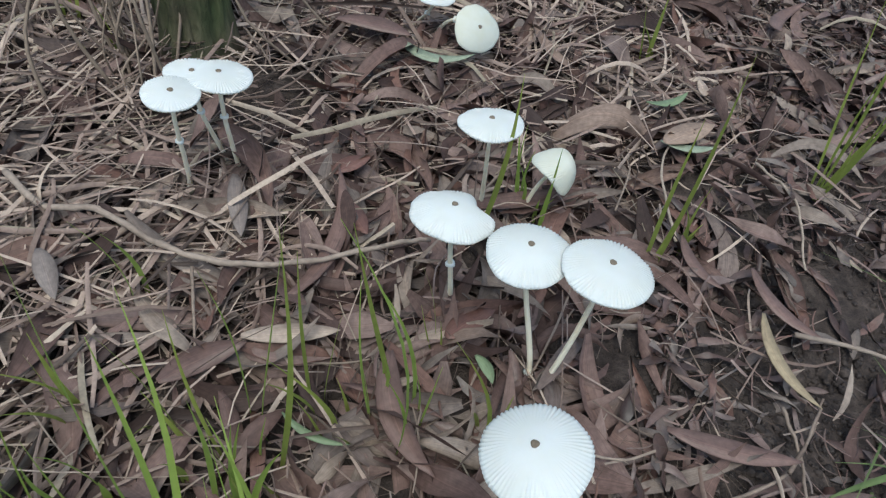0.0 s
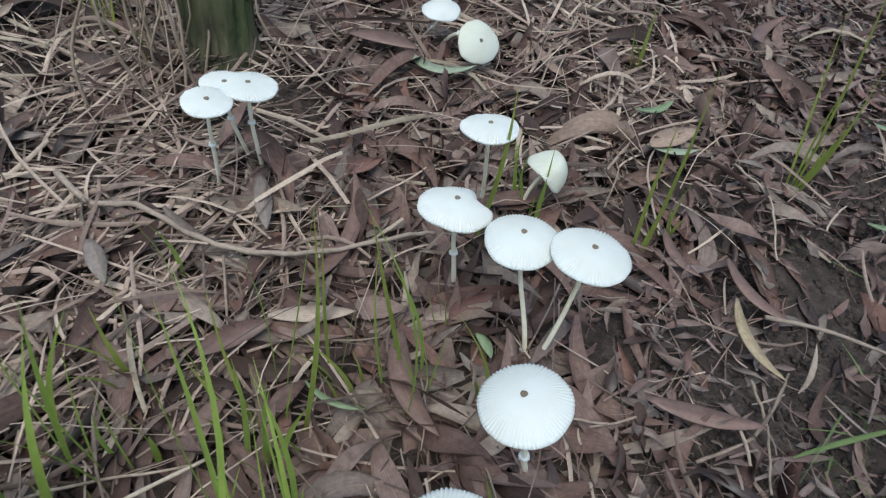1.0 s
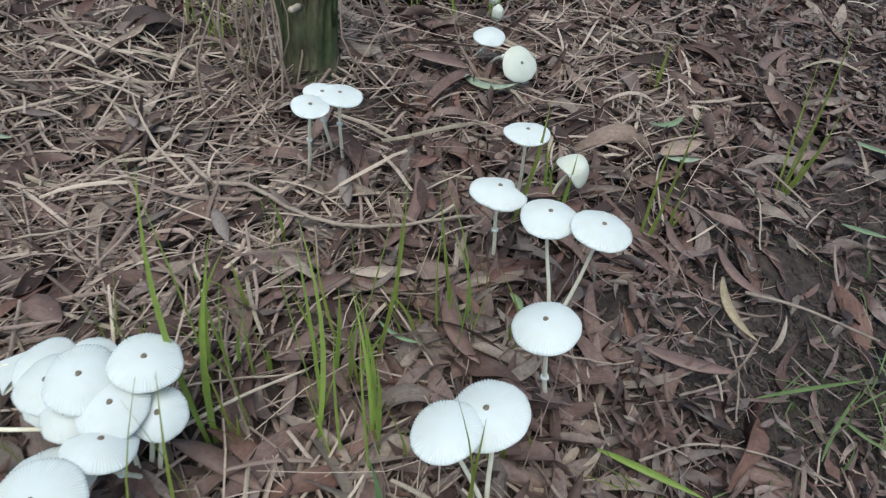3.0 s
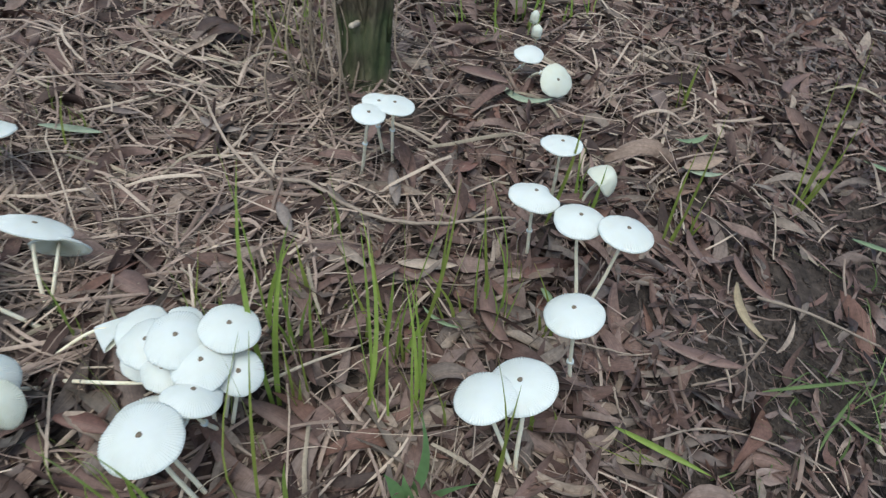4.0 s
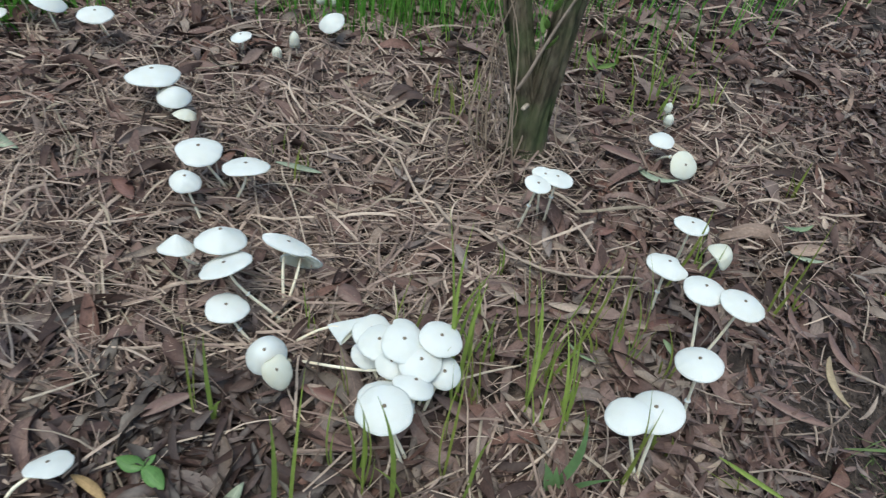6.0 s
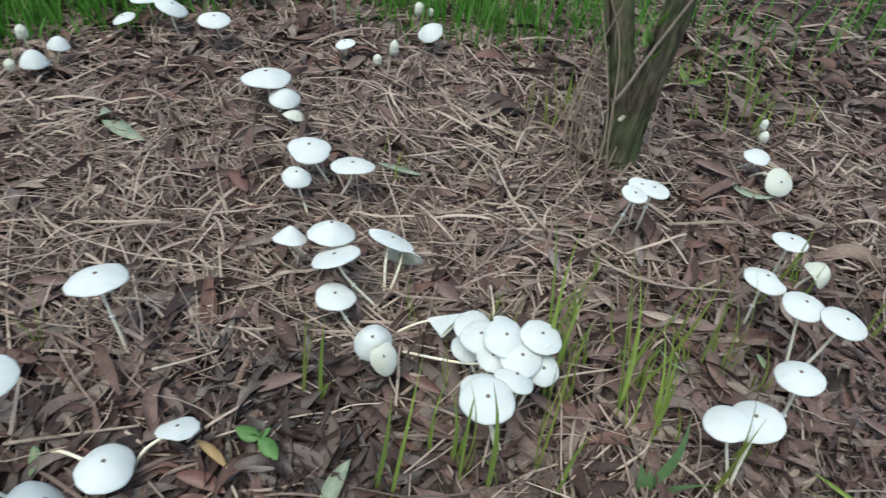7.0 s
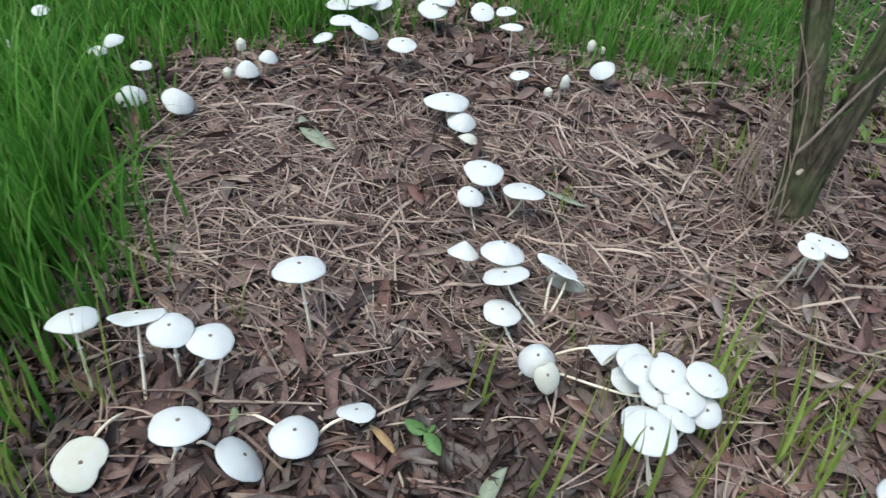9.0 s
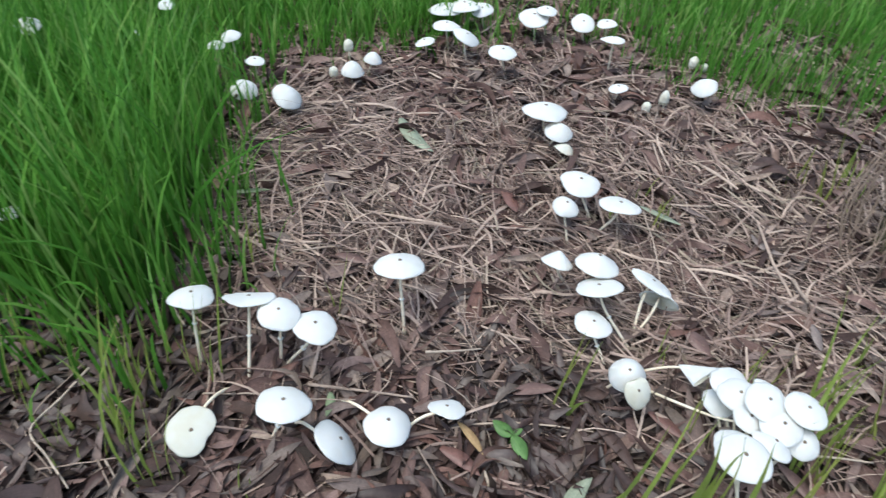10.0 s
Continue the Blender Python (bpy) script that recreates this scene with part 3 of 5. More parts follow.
fallen_leaf((0.376, 0.220), (0.511, 0.266), 0.005, fine_blade_mat, "long flat green grass blade on damp soil", 0.02, 0.03)
fallen_leaf((0.432, 0.161), (0.502, 0.256), 0.004, fine_blade_mat, "long flat green grass blade on damp soil", 0.02, 0.03)
fallen_leaf((0.199, 0.127), (0.299, 0.094), 0.008, blade_mat, "broad bright green grass blade lying over the litter", 0.04, 0.06)
fallen_leaf((0.469, 0.219), (0.512, 0.186), 0.005, fine_blade_mat, "long flat green grass blade on damp soil", -0.03, 0.03)
for i in range(26):  # small broken leaves on the open damp soil
    sx, sy = 0.40 + 0.22 * ((i * 0.618) % 1), 0.25 + 0.24 * ((i * 0.755 + 0.3) % 1)
    sa, sl = i * 2.4, 0.022 + 0.028 * ((i * 0.37) % 1)
    fallen_leaf((sx, sy), (sx + sl * math.cos(sa), sy + sl * math.sin(sa)), 0.007 + 0.004 * ((i * 0.53) % 1), damp_loose_mat, "small dark broken leaf on damp soil",
                0.04 * (-1) ** i, 0.05, 0.2, 0.3, 0.006)
twig([(-0.317, 0.437), (-0.270, 0.404), (-0.225, 0.405), (-0.161, 0.374), (-0.105, 0.361), (-0.040, 0.370), (0.034, 0.410), (0.064, 0.428)], 0.0033, "long thin grey-brown fallen stick", stick_mat, 0.034)
twig([(0.386, 0.358), (0.453, 0.349), (0.537, 0.320)], 0.0024, "straight pale twig on damp soil", stick_mat, 0.034, 0.1)
twig([(0.248, 0.497), (0.270, 0.558), (0.267, 0.590)], 0.0012, "thin dark twig on the litter")
twig([(-0.192, 0.712), (-0.143, 0.653), (-0.116, 0.612)], 0.0016, "thin dry twig on the litter")
twig([(-0.109, 0.604), (-0.079, 0.645), (-0.057, 0.723)], 0.0016, "thin dry twig on the litter")
twig([(0.110, 0.497), (0.138, 0.531), (0.175, 0.554)], 0.0016, "thin dry twig on the litter")
twig([(0.303, 0.461), (0.305, 0.565), (0.334, 0.627)], 0.0016, "thin dry twig on the litter")
twig([(-0.130, 0.358), (-0.107, 0.284)], 0.0016, "thin dry twig on the litter")
twig([(0.411, 0.584), (0.431, 0.519), (0.421, 0.436)], 0.0016, "thin dry twig on the litter")
twig([(0.341, 0.230), (0.376, 0.269), (0.395, 0.300)], 0.0016, "thin dry twig on the litter")
twig([(-0.196, 0.081), (-0.141, 0.126), (-0.088, 0.166)], 0.0022, "pale straight twig on the litter", pale_stick_mat, 0.036, 0.1)
twig([(-0.332, 0.230), (-0.263, 0.195), (-0.247, 0.191)], 0.0016, "thin dry twig on the litter")
twig([(-0.635, 0.608), (-0.657, 0.668), (-0.659, 0.730)], 0.0016, "thin dry twig on the litter")
twig([(-1.057, -0.527), (-1.012, -0.637), (-0.895, -0.643)], 0.0016, "thin dry twig on the litter")
twig([(-0.869, -0.584), (-0.804, -0.589)], 0.0016, "thin dry twig on the litter")
twig([(-1.005, 0.306), (-1.015, 0.453), (-0.995, 0.492)], 0.0016, "thin dry twig on the litter")
twig([(-0.570, -0.268), (-0.495, -0.288)], 0.0016, "thin dry twig on the litter")
twig([(-0.870, -0.430), (-0.793, -0.362), (-0.739, -0.319), (-0.688, -0.274)], 0.0016, "thin dry twig on the litter")
twig([(-0.273, 0.065), (-0.203, 0.128), (-0.099, 0.161)], 0.0016, "thin dry twig on the litter")
twig([(-0.450, 0.280), (-0.343, 0.325)], 0.0016, "thin dry twig on the litter")
twig([(-0.495, 0.360), (-0.440, 0.283)], 0.0016, "thin dry twig on the litter")
twig([(-1.015, -0.672), (-0.882, -0.646)], 0.0016, "thin dry twig on the litter")
twig([(-0.918, -0.656), (-0.857, -0.565)], 0.0016, "thin dry twig on the litter")
twig([(-0.836, -0.593), (-0.853, -0.532), (-0.880, -0.453)], 0.0016, "thin dry twig on the litter")
twig([(-0.960, -0.575), (-0.941, -0.506)], 0.0016, "thin dry twig on the litter")
twig([(-0.876, -0.591), (-0.814, -0.599)], 0.0016, "thin dry twig on the litter")
twig([(0.242, 0.126), (0.298, 0.154), (0.364, 0.156), (0.446, 0.139)], 0.0016, "thin dry twig on the litter", stick_mat, 0.026, 0.4)
twig([(0.121, 0.233), (0.166, 0.233), (0.220, 0.229)], 0.0016, "thin dry twig on the litter")
twig([(0.291, 0.206), (0.347, 0.235), (0.388, 0.289)], 0.0016, "thin dry twig on the litter")
twig([(0.351, 0.283), (0.359, 0.243), (0.344, 0.183)], 0.0016, "thin dry twig on the litter")
twig([(0.198, 0.177), (0.206, 0.152), (0.210, 0.132)], 0.0016, "thin dry twig on the litter")

fallen_leaf((-0.357, -0.205), (-0.364, -0.130), 0.024, pale_green_leaf, "broad grey-green leaf on the litter", 0.08, 0.06, lift=0.036)
fallen_leaf((-0.622, 0.413), (-0.532, 0.422), 0.015, pale_green_leaf, "pale green leaf lying on straw", 0.03, 0.03, lift=0.036)
fallen_leaf((-0.555, -0.198), (-0.494, -0.212), 0.013, ochre_leaf, "ochre dry leaf on the litter", 0.06, 0.05, lift=0.034)
twig([(-0.681, -0.139), (-0.652, -0.103), (-0.623, -0.067)], 0.0022, "pale straight twig on the litter", pale_stick_mat, 0.034, 0.1)
twig([(-0.769, -0.309), (-0.700, -0.262), (-0.633, -0.214)], 0.0028, "long brown stick on the litter", stick_mat, 0.030, 0.2)
twig([(-1.038, -0.528), (-1.016, -0.582), (-0.994, -0.636), (-0.926, -0.637), (-0.858, -0.637)], 0.0021, "bent pale twig at the edge of the grass", pale_stick_mat, 0.034, 0.2)

# ---- mushrooms ----
def mushroom(c, r, n, base, dome=0.30, white=True, disc=True, ring=0.55, wavy=0.075, fold=None, notch=None, bud=False, seed=0, bow=0.0, flat=2.0,
             label="", stalk=0.0022, slim=None):
    """A slender white mushroom: the middle of the cap's rim c, the cap's radius r and axis n, and where the stem leaves the ground."""
    rnd = np.random.default_rng(1000 + seed)
    axis = Vector(n).normalized()
    foot = np.array([base[0], base[1], float(height(*base)) - 0.004])
    centre = np.array(c, float)
    thing = empty("mushroom", foot)
    across = (Vector((1, 0, 0)) - axis * axis.x).normalized()
    turn = Matrix((across, axis.cross(across), axis)).transposed()
    cap_mat = white_cap if white else cream_cap
    hgt = r * dome
    near = c[0] > -0.5 and c[1] < 0.6
    ribs = int(np.clip(r * 2 * math.pi / 0.0028, 30, 110))
    per = 4 if near else 2
    seg, rows = ribs * per, 12
    wave4 = (-1.0, 0.45, 0.75, 0.45) if near else (-1.0, 0.7)
    ph = rnd.uniform(0, 6.28, 4)

    def surface(u, a, drop, pleat):
        """A place on the cap at the share u of its radius."""
        edge = 1 + wavy * (0.5 * math.sin(2 * a + ph[0]) + 0.35 * math.sin(3 * a + ph[1]) + 0.25 * math.sin(5 * a + ph[2]) + 0.12 * math.sin(11 * a + ph[3]))
        if notch:
            d = math.atan2(math.sin(a - notch[0]), math.cos(a - notch[0]))
            edge *= 1 - notch[1] * math.exp(-(d / notch[2]) ** 2)
        rr = r * u * (1 + (edge - 1) * u**2) * (1 + pleat * (0.013 if near else 0.008) * u**5)
        z = hgt * (1 - u**flat) + wavy * r * 0.5 * u**3 * math.sin(2 * a + ph[3]) - drop
        z += pleat * (0.0010 if near else 0.0006) * max(0.0, (u - 0.42) / 0.58) ** 1.3
        x, y = rr * math.cos(a), rr * math.sin(a)
        if bud:
            x, y, z = x * (0.55 + 0.45 * (1 - abs(2 * u - 1.2))), y * (0.55 + 0.45 * (1 - abs(2 * u - 1.2))), z - r * 0.55 * u**3
        if slim:  # narrower across the given direction
            p = -x * math.sin(slim[0]) + y * math.cos(slim[0])
            x, y = x + p * (1 - slim[1]) * math.sin(slim[0]), y - p * (1 - slim[1]) * math.cos(slim[0])
        if fold:
            s = x * math.cos(fold[0]) + y * math.sin(fold[0])
            if s > 0:
                z -= fold[1] * s * s / r
                x, y = x - math.cos(fold[0]) * s * 0.35 * min(1.0, fold[1] * s / r), y - math.sin(fold[0]) * s * 0.35 * min(1.0, fold[1] * s / r)
        return x, y, z

    top = [surface(0, 0, 0, 0)]
    for i in range(1, rows + 1):
        u = (i / rows) ** 0.85
        for k in range(seg):
            a = 2 * math.pi * k / seg
            top.append(surface(u, a, 0, wave4[k % per] * (0.6 + 0.3 * math.sin(7 * a + ph[1]) + 0.25 * math.sin(17 * a + ph[2]))))
    faces = [[0, 1 + k, 1 + (k + 1) % seg] for k in range(seg)]
    for i in range(rows - 1):
        for k in range(seg):
            a, b = 1 + i * seg + k, 1 + i * seg + (k + 1) % seg
            faces.append([a, a + seg, b + seg, b])
    o = len(top)
    thick = 0.0009 if dome > 0 else -0.0009  # gills lie on the inner side
    for u in (1.0, 0.9):  # the margin turns under
        for k in range(seg):
            a = 2 * math.pi * k / seg
            top.append(surface(u * 0.995, a, thick, wave4[k % per]))
    last = o - seg
    for k in range(seg):
        kk = (k + 1) % seg
        faces.append([last + k, o + k, o + kk, last + kk])
        faces.append([o + k, o + seg + k, o + seg + kk, o + kk])

    def placed(pts):
        m = np.array(turn)
        return np.asarray(pts) @ m.T + centre - foot

    cap = part("cap", mesh_from("cap", placed(top), faces, cap_mat), thing, "white pleated cap" if white else "cream pleated cap")
    # gills: radial plates that run from the margin to the stem
    g, gf, gs = [], [], min(ribs * 2, 120)
    for i, u in enumerate((0.985, 0.75, 0.5, 0.25, 0.08)):
        for k in range(gs):
            a = 2 * math.pi * k / gs
            g.append(surface(u, a, thick + math.copysign(0.0045 * r / 0.03 * (1 - 0.3 * u) * (0.25 if u > 0.9 else 1) if k % 2 else 0.0006, dome), 0))
    for i in range(4):
        for k in range(gs):
            a, b = i * gs + k, i * gs + (k + 1) % gs
            gf.append([a, b, b + gs, a + gs])
    part("gill_layer", mesh_from("gill_layer", placed(g), gf, gill_mat, False), thing, "pale crowded gills")
    if disc:
        dr = max(0.0026, r * 0.085)
        d = [(0, 0, hgt + 0.0011)]
        for i, (q, z) in enumerate(((0.45, 0.0010), (0.8, 0.0007), (1.0, -0.0004))):
            for k in range(14):
                a = 2 * math.pi * k / 14
                e = q * dr * (1 + 0.08 * math.sin(3 * a + ph[2]))
                sx, sy, sz = surface(e / r, a, 0, 0)
                d.append((sx, sy, sz + z))
        df = [[0, 1 + k, 1 + (k + 1) % 14] for k in range(14)]
        for i in range(2):
            for k in range(14):
                a, b = 1 + i * 14 + k, 1 + i * 14 + (k + 1) % 14
                df.append([a, a + 14, b + 14, b])
        part("disc", mesh_from("disc", placed(d), df, disc_mat), cap, "small grey-brown central disc")
    # stem: rises from the ground, bends and meets the cap along its axis
    head = centre + np.array(axis) * hgt * 0.55
    span = np.linalg.norm(head - foot)
    up = max(0.01, head[2] - foot[2])
    reach = head - np.array(axis) * min(span * 0.35, 0.5 * up)
    rise = foot + (head - foot) * 0.32 + np.array([rnd.normal(0, 0.03), rnd.normal(0, 0.03), 0.05 + bow]) * span
    if span > 1.5 * up and bow >= 0:  # a stem that lies over
        rise[2] = max(rise[2], foot[2] + 0.075)
        reach[2] = max(reach[2], foot[2] + 0.055)
    s = np.linspace(0, 1, 16)[:, None]
    line = (1 - s) ** 3 * foot + 3 * s * (1 - s) ** 2 * rise + 3 * s * s * (1 - s) * reach + s**3 * head
    rad = np.linspace(stalk * 1.15, stalk * 0.8, 16) * (0.75 + r / 0.12)
    rad[0] *= 1.7
    rad[1] *= 1.35
    stem = part("stem", mesh_from("stem", *tube(line - foot, rad, 10, 0.05), stem_mat), thing, "slender off-white stem")
    if ring:
        i = int(ring * 15)
        around = line[i : i + 2] - foot
        t = (around[1] - around[0]) / np.linalg.norm(around[1] - around[0])
        pts = [around[0] + t * q for q in (-0.0016, -0.0006, 0.0006, 0.0016)]
        part("ring", mesh_from("ring", *tube(pts, [rad[i] * 1.15, rad[i] * 1.9, rad[i] * 1.8, rad[i] * 1.1], 12, 0.12), white_cap), stem, "narrow white ring")
    return tagged(thing, label or "white mushroom with a pleated cap and slender stem", "mushroom", "ring of mushrooms")


mushroom((0.125, 0.175, 0.145), 0.0304, (-0.25, 0.10, 0.96), (0.158, 0.187), seed=1, dome=0.38, wavy=0.03, ring=0.4)
mushroom((0.083, 0.090, 0.135), 0.0331, (-0.35, 0.05, 0.94), (0.105, 0.063), seed=2, dome=0.33, wavy=0.03, ring=0)
mushroom((0.051, 0.070, 0.136), 0.0283, (-0.30, 0.05, 0.95), (0.104, 0.062), seed=3, dome=0.3, disc=False, wavy=0.03, ring=0)
mushroom((0.129, 0.325, 0.128), 0.0304, (-0.05, 0.05, 1.00), (0.158, 0.299), seed=4, dome=0.36, wavy=0.04, ring=0.18)
mushroom((0.181, 0.311, 0.136), 0.0319, (0.05, 0.10, 0.99), (0.164, 0.296), seed=5, dome=0.30, wavy=0.04, ring=0.22)
mushroom((0.076, 0.366, 0.114), 0.0316, (0.00, 0.15, 0.99), (0.088, 0.371), seed=6, dome=0.34, notch=(0.45, 0.36, 0.42), wavy=0.07)
mushroom((0.102, 0.464, 0.124), 0.0275, (-0.05, 0.15, 0.99), (0.112, 0.492), seed=7, dome=0.22, wavy=0.05, ring=0)
mushroom((0.179, 0.496, 0.055), 0.0254, (0.72, -0.25, 0.62), (0.155, 0.495), seed=8, white=False, disc=False, fold=(2.6, 0.7), dome=0.55, ring=0, label="cream mushroom with a folded cap lying tilted on the litter")
mushroom((0.095, 0.731, 0.045), 0.0295, (0.40, -0.52, 0.75), (0.041, 0.781), seed=9, white=False, dome=0.28, ring=0.5)
mushroom((0.043, 0.772, 0.060), 0.0247, (0.00, -0.10, 0.99), (0.015, 0.819), seed=10, dome=0.3, disc=False)
mushroom((0.051, 0.865, 0.050), 0.0141, (0.03, 0.05, 1.00), (0.054, 0.918), seed=11, white=False, bud=True, dome=1.1, disc=False, ring=0, label="small cream unopened mushroom bud")
mushroom((0.042, 0.876, 0.070), 0.0119, (0.03, 0.05, 1.00), (0.060, 0.955), seed=12, white=False, bud=True, dome=1.3, disc=False, ring=0, label="small cream unopened mushroom bud")
mushroom((-0.151, 0.440, 0.133), 0.0224, (0.10, 0.05, 0.99), (-0.168, 0.465), seed=13, dome=0.16, ring=0.62, wavy=0.03)
mushroom((-0.125, 0.477, 0.127), 0.0274, (0.05, 0.15, 0.99), (-0.127, 0.494), seed=14, dome=0.16, ring=0.72, wavy=0.03)
mushroom((-0.146, 0.475, 0.127), 0.0220, (0.10, 0.05, 0.99), (-0.141, 0.504), seed=15, dome=0.16, ring=0.72, wavy=0.03)
mushroom((-0.226, -0.024, 0.117), 0.0345, (-0.05, -0.05, 1.00), (-0.189, -0.029), seed=16, dome=0.3, wavy=0.04, ring=0)
mushroom((-0.237, -0.001, 0.096), 0.0323, (-0.05, 0.20, 0.98), (-0.185, -0.024), seed=17, dome=0.3, disc=False, ring=0)
mushroom((-0.293, 0.096, 0.084), 0.0285, (0.00, 0.00, 1.00), (-0.240, 0.065), seed=18, dome=0.36, wavy=0.07, ring=0)
mushroom((-0.273, 0.074, 0.099), 0.0285, (-0.05, -0.10, 1.00), (-0.236, 0.063), seed=19, dome=0.4, wavy=0.07, ring=0)
mushroom((-0.240, 0.073, 0.119), 0.03, (0.08, -0.08, 1.00), (-0.230, 0.058), seed=20, dome=0.42, wavy=0.06, ring=0)
mushroom((-0.252, 0.108, 0.103), 0.0168, (0.05, 0.20, 0.98), (-0.229, 0.069), seed=21, dome=0.3, disc=False)
mushroom((-0.326, 0.105, 0.058), 0.0290, (0.88, -0.17, 0.42), (-0.440, 0.070), seed=22, bow=-0.04, dome=-1.75, flat=1.15, disc=False, ring=0, wavy=0.08, slim=(1.11, 0.10), label="white mushroom with a folded fan-shaped cap")
mushroom((-0.246, 0.050, 0.099), 0.0225, (0.00, -0.12, 1.00), (-0.417, 0.066), seed=23, bow=-0.04, dome=0.46, wavy=0.07, ring=0)
mushroom((-0.291, 0.078, 0.056), 0.0240, (-0.10, -0.05, 1.00), (-0.240, 0.052), seed=83, dome=0.35, wavy=0.07, disc=False, ring=0)
mushroom((-0.197, 0.094, 0.124), 0.0285, (0.10, 0.03, 1.00), (-0.210, 0.049), seed=24, dome=0.36, wavy=0.05, ring=0)
mushroom((-0.210, 0.058, 0.112), 0.0285, (0.05, -0.12, 1.00), (-0.211, 0.045), seed=25, dome=0.42, wavy=0.07, ring=0)
mushroom((-0.180, 0.064, 0.098), 0.0231, (0.20, -0.25, 0.95), (-0.201, 0.052), seed=26, dome=0.42, wavy=0.06, ring=0)
mushroom((-0.207, 0.026, 0.106), 0.0265, (0.08, 0.42, 0.90), (-0.205, 0.047), seed=27, dome=0.42, wavy=0.06)
mushroom((-0.412, 0.018, 0.064), 0.0275, (0.10, -0.25, 0.96), (-0.442, 0.012), seed=28, dome=0.95, wavy=0.04, ring=0, flat=2.3)
mushroom((-0.387, -0.002, 0.078), 0.0320, (0.55, -0.50, 0.65), (-0.418, 0.056), seed=29, white=False, dome=0.30, wavy=0.06, ring=0, slim=(-0.75, 0.62), notch=(2.40, 0.75, 1.0), label="cream mushroom with a folded drooping cap")
mushroom((-0.508, 0.072, 0.053), 0.0302, (0.00, 0.10, 0.99), (-0.457, 0.058), seed=30)
mushroom((-0.482, 0.204, 0.070), 0.0405, (0.23, 0.42, 0.88), (-0.466, 0.150), seed=31, dome=0.16, ring=0, wavy=0.05, slim=(0.44, 0.62))
mushroom((-0.461, 0.203, 0.044), 0.0345, (-0.25, 0.90, 0.36), (-0.465, 0.148), seed=32, dome=0.30, disc=False, ring=0, notch=(4.6, 0.5, 0.8), label="white mushroom tilted back to show its pale gills")
mushroom((-0.534, 0.118, 0.086), 0.0383, (-0.36, 0.22, 0.90), (-0.456, 0.127), seed=33, dome=0.15)
mushroom((-0.566, 0.158, 0.086), 0.0365, (-0.02, 0.22, 0.97), (-0.560, 0.215), seed=34, dome=0.60, ring=0, flat=1.3)
mushroom((-0.626, 0.130, 0.068), 0.0275, (-0.15, 0.40, 0.91), (-0.622, 0.175), seed=35, dome=0.85, disc=False, ring=0, flat=1.25)
mushroom((-0.721, 0.334, 0.073), 0.0387, (0.05, 0.00, 1.00), (-0.685, 0.346), seed=36, dome=0.36, ring=0)
mushroom((-0.626, 0.329, 0.077), 0.0395, (-0.15, 0.25, 0.96), (-0.661, 0.326), seed=37, dome=0.2, ring=0)
mushroom((-0.706, 0.268, 0.061), 0.0258, (0.15, -0.05, 0.99), (-0.674, 0.251), seed=38, dome=0.62, ring=0)
mushroom((-0.927, 0.492, 0.070), 0.0501, (-0.05, 0.15, 0.99), (-0.938, 0.520), seed=39, dome=0.34, ring=0)
mushroom((-0.872, 0.473, 0.050), 0.0320, (0.15, 0.00, 0.99), (-0.896, 0.475), seed=40, white=True, wavy=0.05, dome=0.6, disc=False, ring=0)
mushroom((-0.838, 0.455, 0.030), 0.0240, (0.10, 0.35, 0.90), (-0.872, 0.480), seed=82, white=False, dome=0.55, wavy=0.16, disc=False, ring=0, label="cream mushroom with a ragged drooping cap")
mushroom((-0.777, -0.101, 0.120), 0.0401, (-0.15, 0.20, 0.97), (-0.749, -0.122), seed=41)
mushroom((-0.780, -0.272, 0.115), 0.0335, (0.05, 0.20, 0.98), (-0.840, -0.304), seed=42)
mushroom((-0.828, -0.299, 0.127), 0.0311, (0.10, 0.05, 0.99), (-0.845, -0.309), seed=43, dome=0.42)
mushroom((-0.883, -0.313, 0.130), 0.0358, (-0.35, 0.40, 0.85), (-0.846, -0.369), seed=44, dome=0.12, wavy=0.16, ring=0.6)
mushroom((-0.949, -0.371, 0.125), 0.0325, (-0.10, 0.25, 0.96), (-0.925, -0.403), seed=45, dome=0.34, wavy=0.10, ring=0.7)
mushroom((-0.713, -0.381, 0.104), 0.0365, (-0.10, 0.25, 0.96), (-0.738, -0.407), seed=46)
mushroom((-0.614, -0.284, 0.047), 0.0349, (0.00, 0.20, 0.98), (-0.727, -0.288), seed=47, dome=0.46, ring=0, wavy=0.06)
mushroom((-0.648, -0.350, 0.045), 0.0378, (0.30, 0.70, 0.65), (-0.743, -0.363), seed=48, dome=0.26, wavy=0.06, ring=0)
mushroom((-0.574, -0.203, 0.045), 0.0271, (-0.30, 0.40, 0.87), (-0.610, -0.262), seed=49, dome=0.18, wavy=0.12, ring=0)
mushroom((-0.810, -0.479, 0.039), 0.0359, (0.25, -0.05, 0.97), (-0.858, -0.382), seed=50, white=False, dome=0.16, notch=(0.35, 0.3, 0.5), wavy=0.07, ring=0, label="cream mushroom fallen over with a notched flat cap")
mushroom((-0.881, 0.731, 0.049), 0.0232, (-0.15, -0.05, 0.99), (-0.898, 0.755), seed=51, ring=0)
mushroom((-0.978, 0.838, 0.100), 0.0300, (-0.15, 0.15, 0.98), (-0.981, 0.854), seed=52, ring=0)
mushroom((-1.160, 0.623, 0.076), 0.0352, (0.10, 0.00, 0.99), (-1.171, 0.661), seed=53, ring=0)
mushroom((-1.287, 0.625, 0.070), 0.0369, (0.35, 0.25, 0.90), (-1.282, 0.627), seed=54, ring=0)
mushroom((-1.350, 0.618, 0.080), 0.0361, (0.00, 0.10, 0.99), (-1.370, 0.648), seed=55, ring=0)
